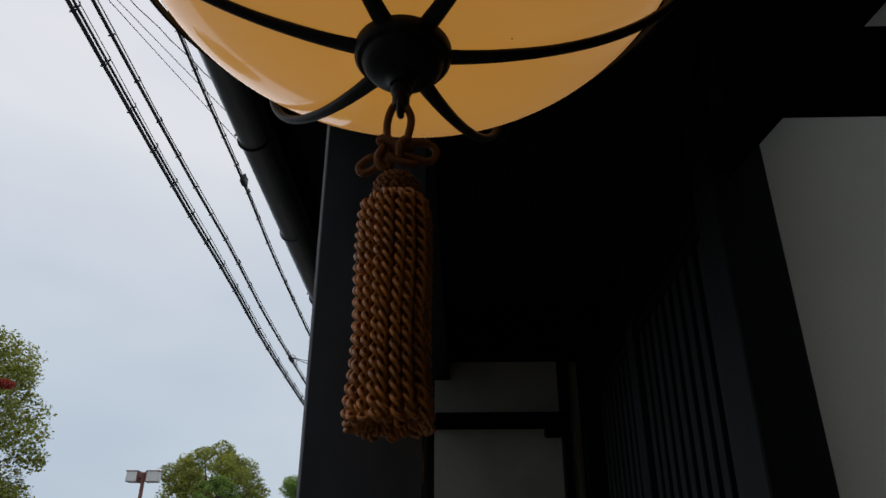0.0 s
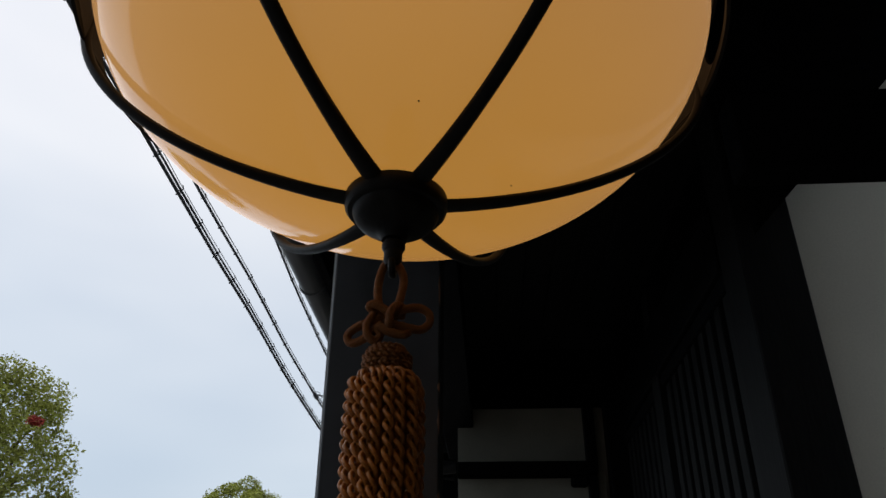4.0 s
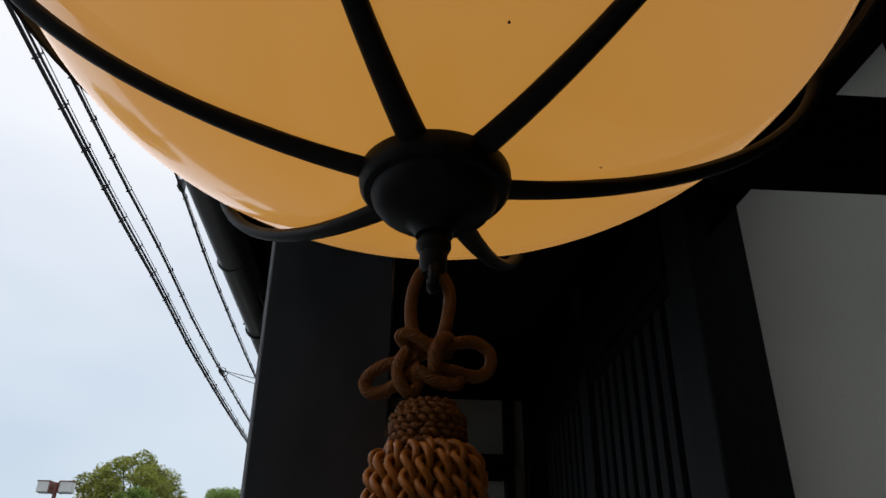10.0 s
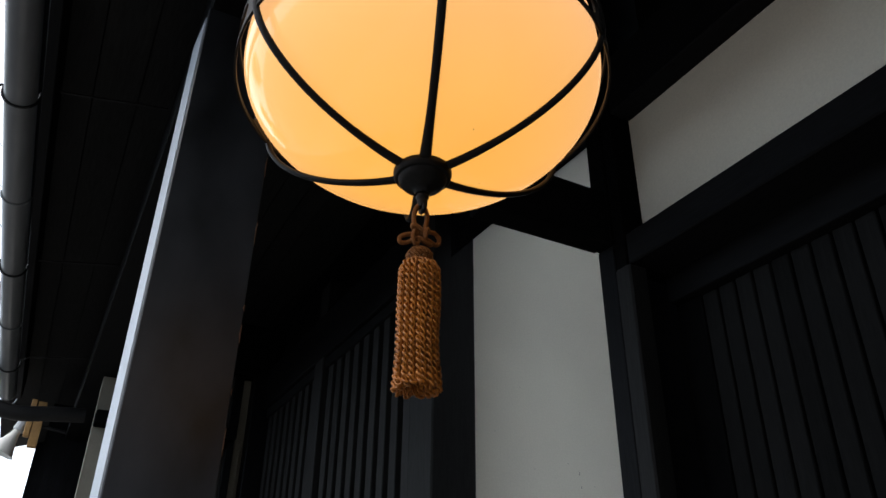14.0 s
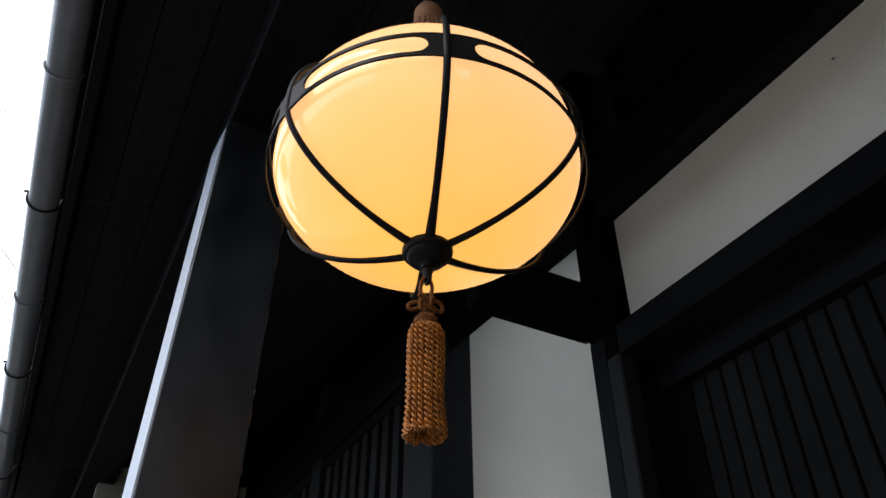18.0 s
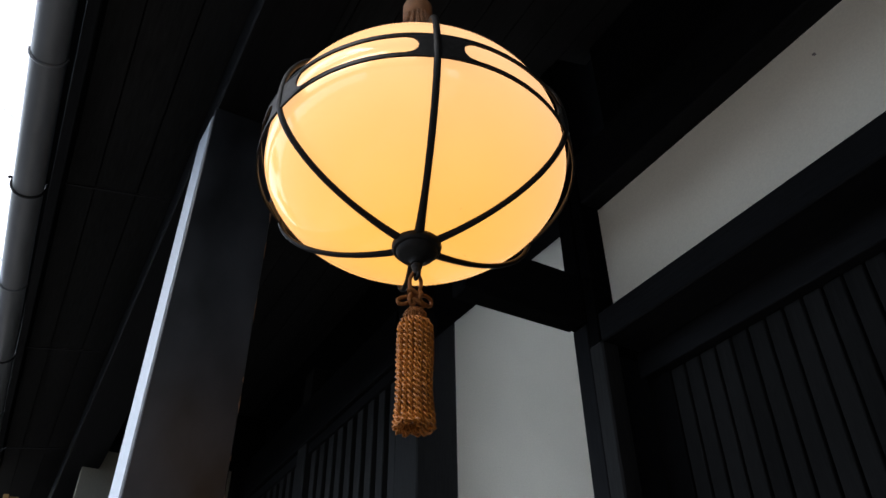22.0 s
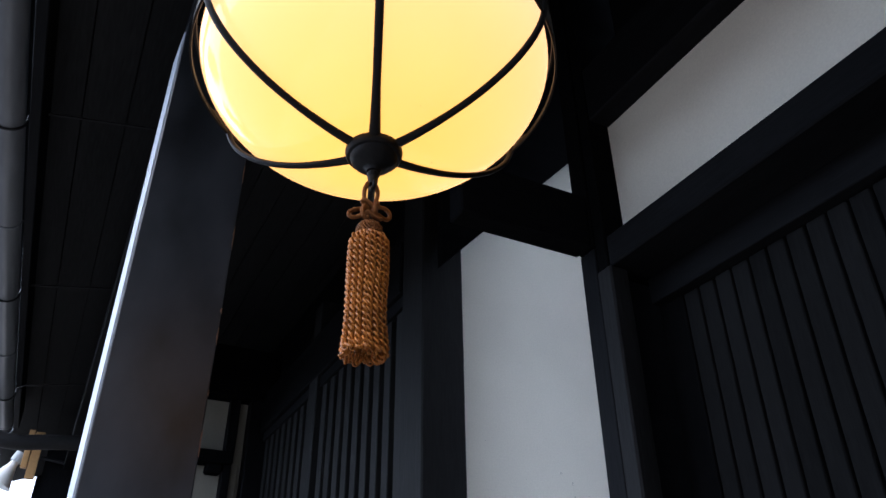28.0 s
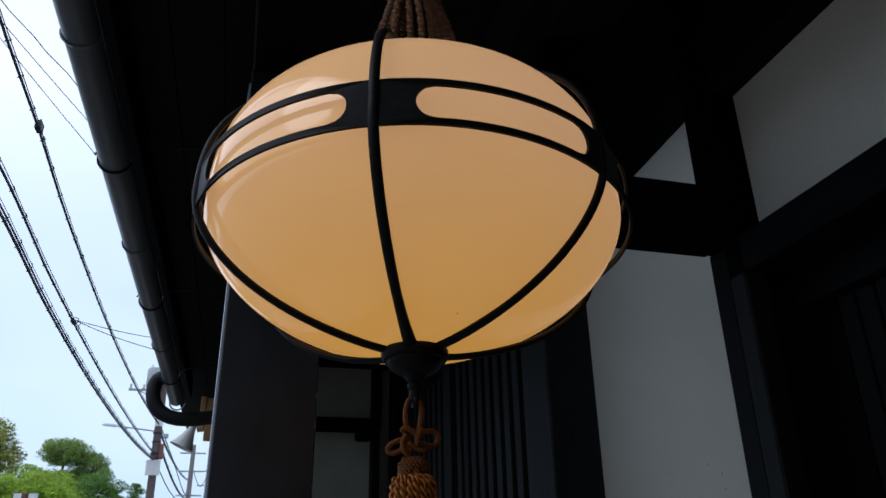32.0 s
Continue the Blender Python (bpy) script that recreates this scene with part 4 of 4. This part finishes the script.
def tree(x, y, height, radius, seed, mat, label, red=0.0, sparse=1.0, flat=1.0, clumps=34, puff=1.0):
    """Height is the crown's top; flat is the crown's height over its width, puff the size of its clumps."""
    rng = random.Random(seed)
    ob = thing("tree", x, y, -0.16, label, "tree", group="street trees")
    mid_z = height + 0.16 - radius * flat
    fork = max(0.6, mid_z - radius * flat * 0.7)
    trunk = bmesh.new()
    tube(resample([(0, 0, 0), (0.08, 0, fork * 0.5), (-0.04, 0.08, fork), (0.05, 0, mid_z + radius * flat * 0.4)], 14), [0.022 * height * (1 - 0.8 * i / 13) for i in range(14)], 10, bm=trunk)
    blobs = []
    for k in range(clumps):
        a = 2.4 * k + rng.uniform(-0.3, 0.3)
        f = (k + 0.5) / clumps
        up = 1 - 2 * f
        ring = math.sqrt(max(0.0, 1 - up * up)) * rng.uniform(0.62, 1.0)
        tip = Vector((radius * ring * math.cos(a), radius * ring * math.sin(a), mid_z + radius * flat * up * rng.uniform(0.75, 0.95)))
        if k % 2 == 0:
            start = Vector((0, 0, fork + (mid_z - fork) * rng.uniform(0.0, 0.8)))
            bend = start.lerp(tip, 0.5) + Vector((0, 0, 0.12 * radius))
            tube(resample([start, bend, tip], 8), [0.0075 * height * (1 - 0.85 * i / 7) for i in range(8)], 6, bm=trunk)
        blobs.append((tip.x, tip.y, tip.z, radius * puff * rng.uniform(0.2, 0.36)))
    part("trunk", trunk, BARK, ob, smooth=True)
    me = leaf_mesh(rng, blobs, int(16000 * sparse), 0.045 * radius ** 0.5)
    me.materials.append(mat)
    crown_ob = new("crown", me)
    crown_ob.parent = ob
    tagged(crown_ob, kind="stuff")
    if red:
        me = leaf_mesh(rng, [(4.16, -3.0, 9.59, red)], 420, 0.06)
        me.materials.append(LEAF_RED)
        r_ob = new("red_sprig", me)
        r_ob.parent = ob
        tagged(r_ob, "reddened leaves", kind="stuff")
    return ob


tree(-13.3, 40, 9.75, 2.6, 1, LEAF_OLIVE, "round-crowned green street tree", sparse=2.0, clumps=48)
tree(-21.5, 30, 13.2, 3.8, 2, LEAF_OLIVE, "green street tree with a reddened sprig", red=0.3, sparse=2.7, flat=1.3, clumps=90)
tree(-10.0, 48, 9.3, 1.3, 3, LEAF, "tall light green tree with a flat open crown", sparse=0.8, flat=0.55, clumps=34, puff=1.3)
tree(-8.6, 49, 8.75, 1.05, 12, LEAF, "green tree leaning out beside the tall tree", sparse=1.0, flat=1.1, clumps=36, puff=1.5)
tree(-9.9, 50, 7.9, 1.5, 13, LEAF, "green tree filling in under the tall tree", sparse=1.2, flat=0.8, clumps=40, puff=1.2)
tree(-8.7, 38, 6.4, 1.7, 4, LEAF_LIGHT, "light green tree beside the road", sparse=2.0, flat=1.0, clumps=60, puff=1.2)
tree(-10.2, 36.5, 6.0, 1.9, 10, LEAF_LIGHT, "light green tree beside the lamp post", sparse=1.6, flat=1.2, clumps=46)
tree(-7.6, 46, 7.3, 1.4, 5, LEAF_DEEP, "dense green tree behind the lamp post", flat=1.5, sparse=1.8, clumps=60, puff=1.3)
tree(-6.6, 47, 6.1, 1.0, 14, LEAF_DEEP, "dense green tree beside the utility pole", flat=1.7, sparse=1.4, clumps=50, puff=1.3)
tree(-5.64, 46, 6.9, 0.5, 6, LEAF_DEEP, "clipped round-topped green roadside tree", flat=4.0, sparse=1.2, clumps=64, puff=1.7)
tree(-4.35, 50, 5.9, 0.62, 7, LEAF_DEEP, "clipped round-topped tree at the end of the street", flat=2.5, sparse=1.6, clumps=56, puff=1.7)
tree(-10.9, 34, 7.3, 1.1, 8, LEAF, "slender green tree beside the road", flat=1.3, sparse=0.8)
tree(-13.8, 56, 9.1, 1.4, 9, LEAF_LIGHT, "pale green tree in the distance", sparse=0.5)
tree(-9.5, 60, 7.6, 2.6, 11, LEAF_DEEP, "green tree in the distance", flat=1.2)


# clipped hedge before the trees
hedge = thing("hedge", -10.5, 34.0, -0.16, "tall clipped green hedge along the road", "hedge")
for k in range(9):
    part("stem", tube([(0.25 + 0.46 * k, 0.5, 0.0), (0.3 + 0.46 * k, 0.5, 1.4), (0.22 + 0.46 * k, 0.52, 2.6)], [0.05, 0.04, 0.02], 7), BARK, hedge)
hrng = random.Random(31)
blobs = [(0.16 * k, 0.5 + hrng.uniform(-0.3, 0.3), hrng.uniform(1.0, 3.3 - 0.012 * k), 0.34) for k in range(27) for _ in range(8)]
blobs += [(0.16 * k, 0.5 + q, 3.36 - 0.012 * k, 0.26) for k in range(27) for q in (-0.3, 0.0, 0.3)]
me = leaf_mesh(hrng, blobs, 34000, 0.05)
me.materials.append(LEAF_DEEP)
leaves = new("leaves", me)
leaves.parent = hedge
tagged(leaves, kind="stuff")

# road signs before the trees
SIGN_BLUE = material("pale_blue_sign_sheet", (0.32, 0.5, 0.62), 0.4, vary=0.1)
SIGN_PURPLE = material("violet_blue_sign_sheet", (0.2, 0.16, 0.42), 0.4, vary=0.1)
board_sign = thing("road_sign", -5.6, 38.0, -0.16, "pale blue and white sign board on a grey post", "road sign")
part("post", tube([(0.1, 0.03, 0), (0.1, 0.03, 4.15)], 0.03, 8), GREY_METAL, board_sign)
part("panel", box(-0.17, 0.17, -0.02, 0.0, 3.86, 4.18, 0.01), WHITE_PAINT, board_sign, "white sheet")
part("band", box(-0.14, 0.14, -0.026, -0.022, 3.95, 4.07, 0.002), SIGN_BLUE, board_sign, "plain blue band")
disc_sign = thing("road_sign", -5.94, 36.0, -0.16, "round violet-blue sign on a white post", "road sign")
part("post", tube([(0, 0.03, 0), (0, 0.03, 3.42)], 0.03, 8), WHITE_PAINT, disc_sign)
part("disc", lathe([(0.0, 0.0), (0.14, 0.0), (0.14, 0.015), (0.0, 0.015)], 20), SIGN_PURPLE, disc_sign).matrix_local = Matrix.Translation((0, -0.005, 3.33)) @ Matrix.Rotation(radians(90), 4, "X")
notice = thing("notice_board", -6.76, 33.0, -0.16, "small white notice board before the hedge", "sign")
part("post", tube([(0, 0.03, 0), (0, 0.03, 4.0)], 0.03, 8), GREY_METAL, notice)
part("panel", box(-0.1, 0.1, -0.02, 0.0, 3.72, 4.14, 0.01), GREY_METAL, notice)

# small scuffs and specks on the plaster
SCUFF = material("grey_scuff", (0.16, 0.155, 0.15), 0.9, vary=0.4, scale=90, fine=300)


def scuff(wall, x, y, z, w, h, facing, seed):
    rng = random.Random(seed)
    bm = bmesh.new()
    ring = []
    for k in range(9):
        a = 2 * math.pi * k / 9
        r = rng.uniform(0.6, 1.1)
        u, v = w * r * math.cos(a), h * r * math.sin(a) + 0.4 * w * math.cos(a)
        ring.append(bm.verts.new((x + u, y - 0.0005, z + v) if facing == "y" else (x - 0.0005, y + u, z + v)))
    bm.faces.new(ring)
    part("scuff", bm, SCUFF, wall)


inner, band = bpy.data.objects["wall_inner"], bpy.data.objects["wall_east"]
for k, (x, z, w, h) in enumerate(((1.357, 2.12, 0.0016, 0.0016), (1.581, 2.125, 0.002, 0.0075), (1.586, 2.07, 0.0014, 0.006), (1.174, 2.251, 0.0015, 0.0015), (1.656, 2.08, 0.0016, 0.003), (1.577, 2.649, 0.0012, 0.0014), (1.526, 2.16, 0.0016, 0.005), (1.3, 2.45, 0.0011, 0.0011))):
    scuff(inner, x, INNER_Y, z, w, h, "y", k)
for k, (y, z, w, h) in enumerate(((0.295, 3.049, 0.007, 0.006), (0.431, 2.717, 0.0018, 0.005), (0.427, 2.698, 0.0016, 0.004), (-0.1, 2.9, 0.002, 0.002))):
    scuff(band, EAST_X, y, z, w, h, "x", 20 + k)
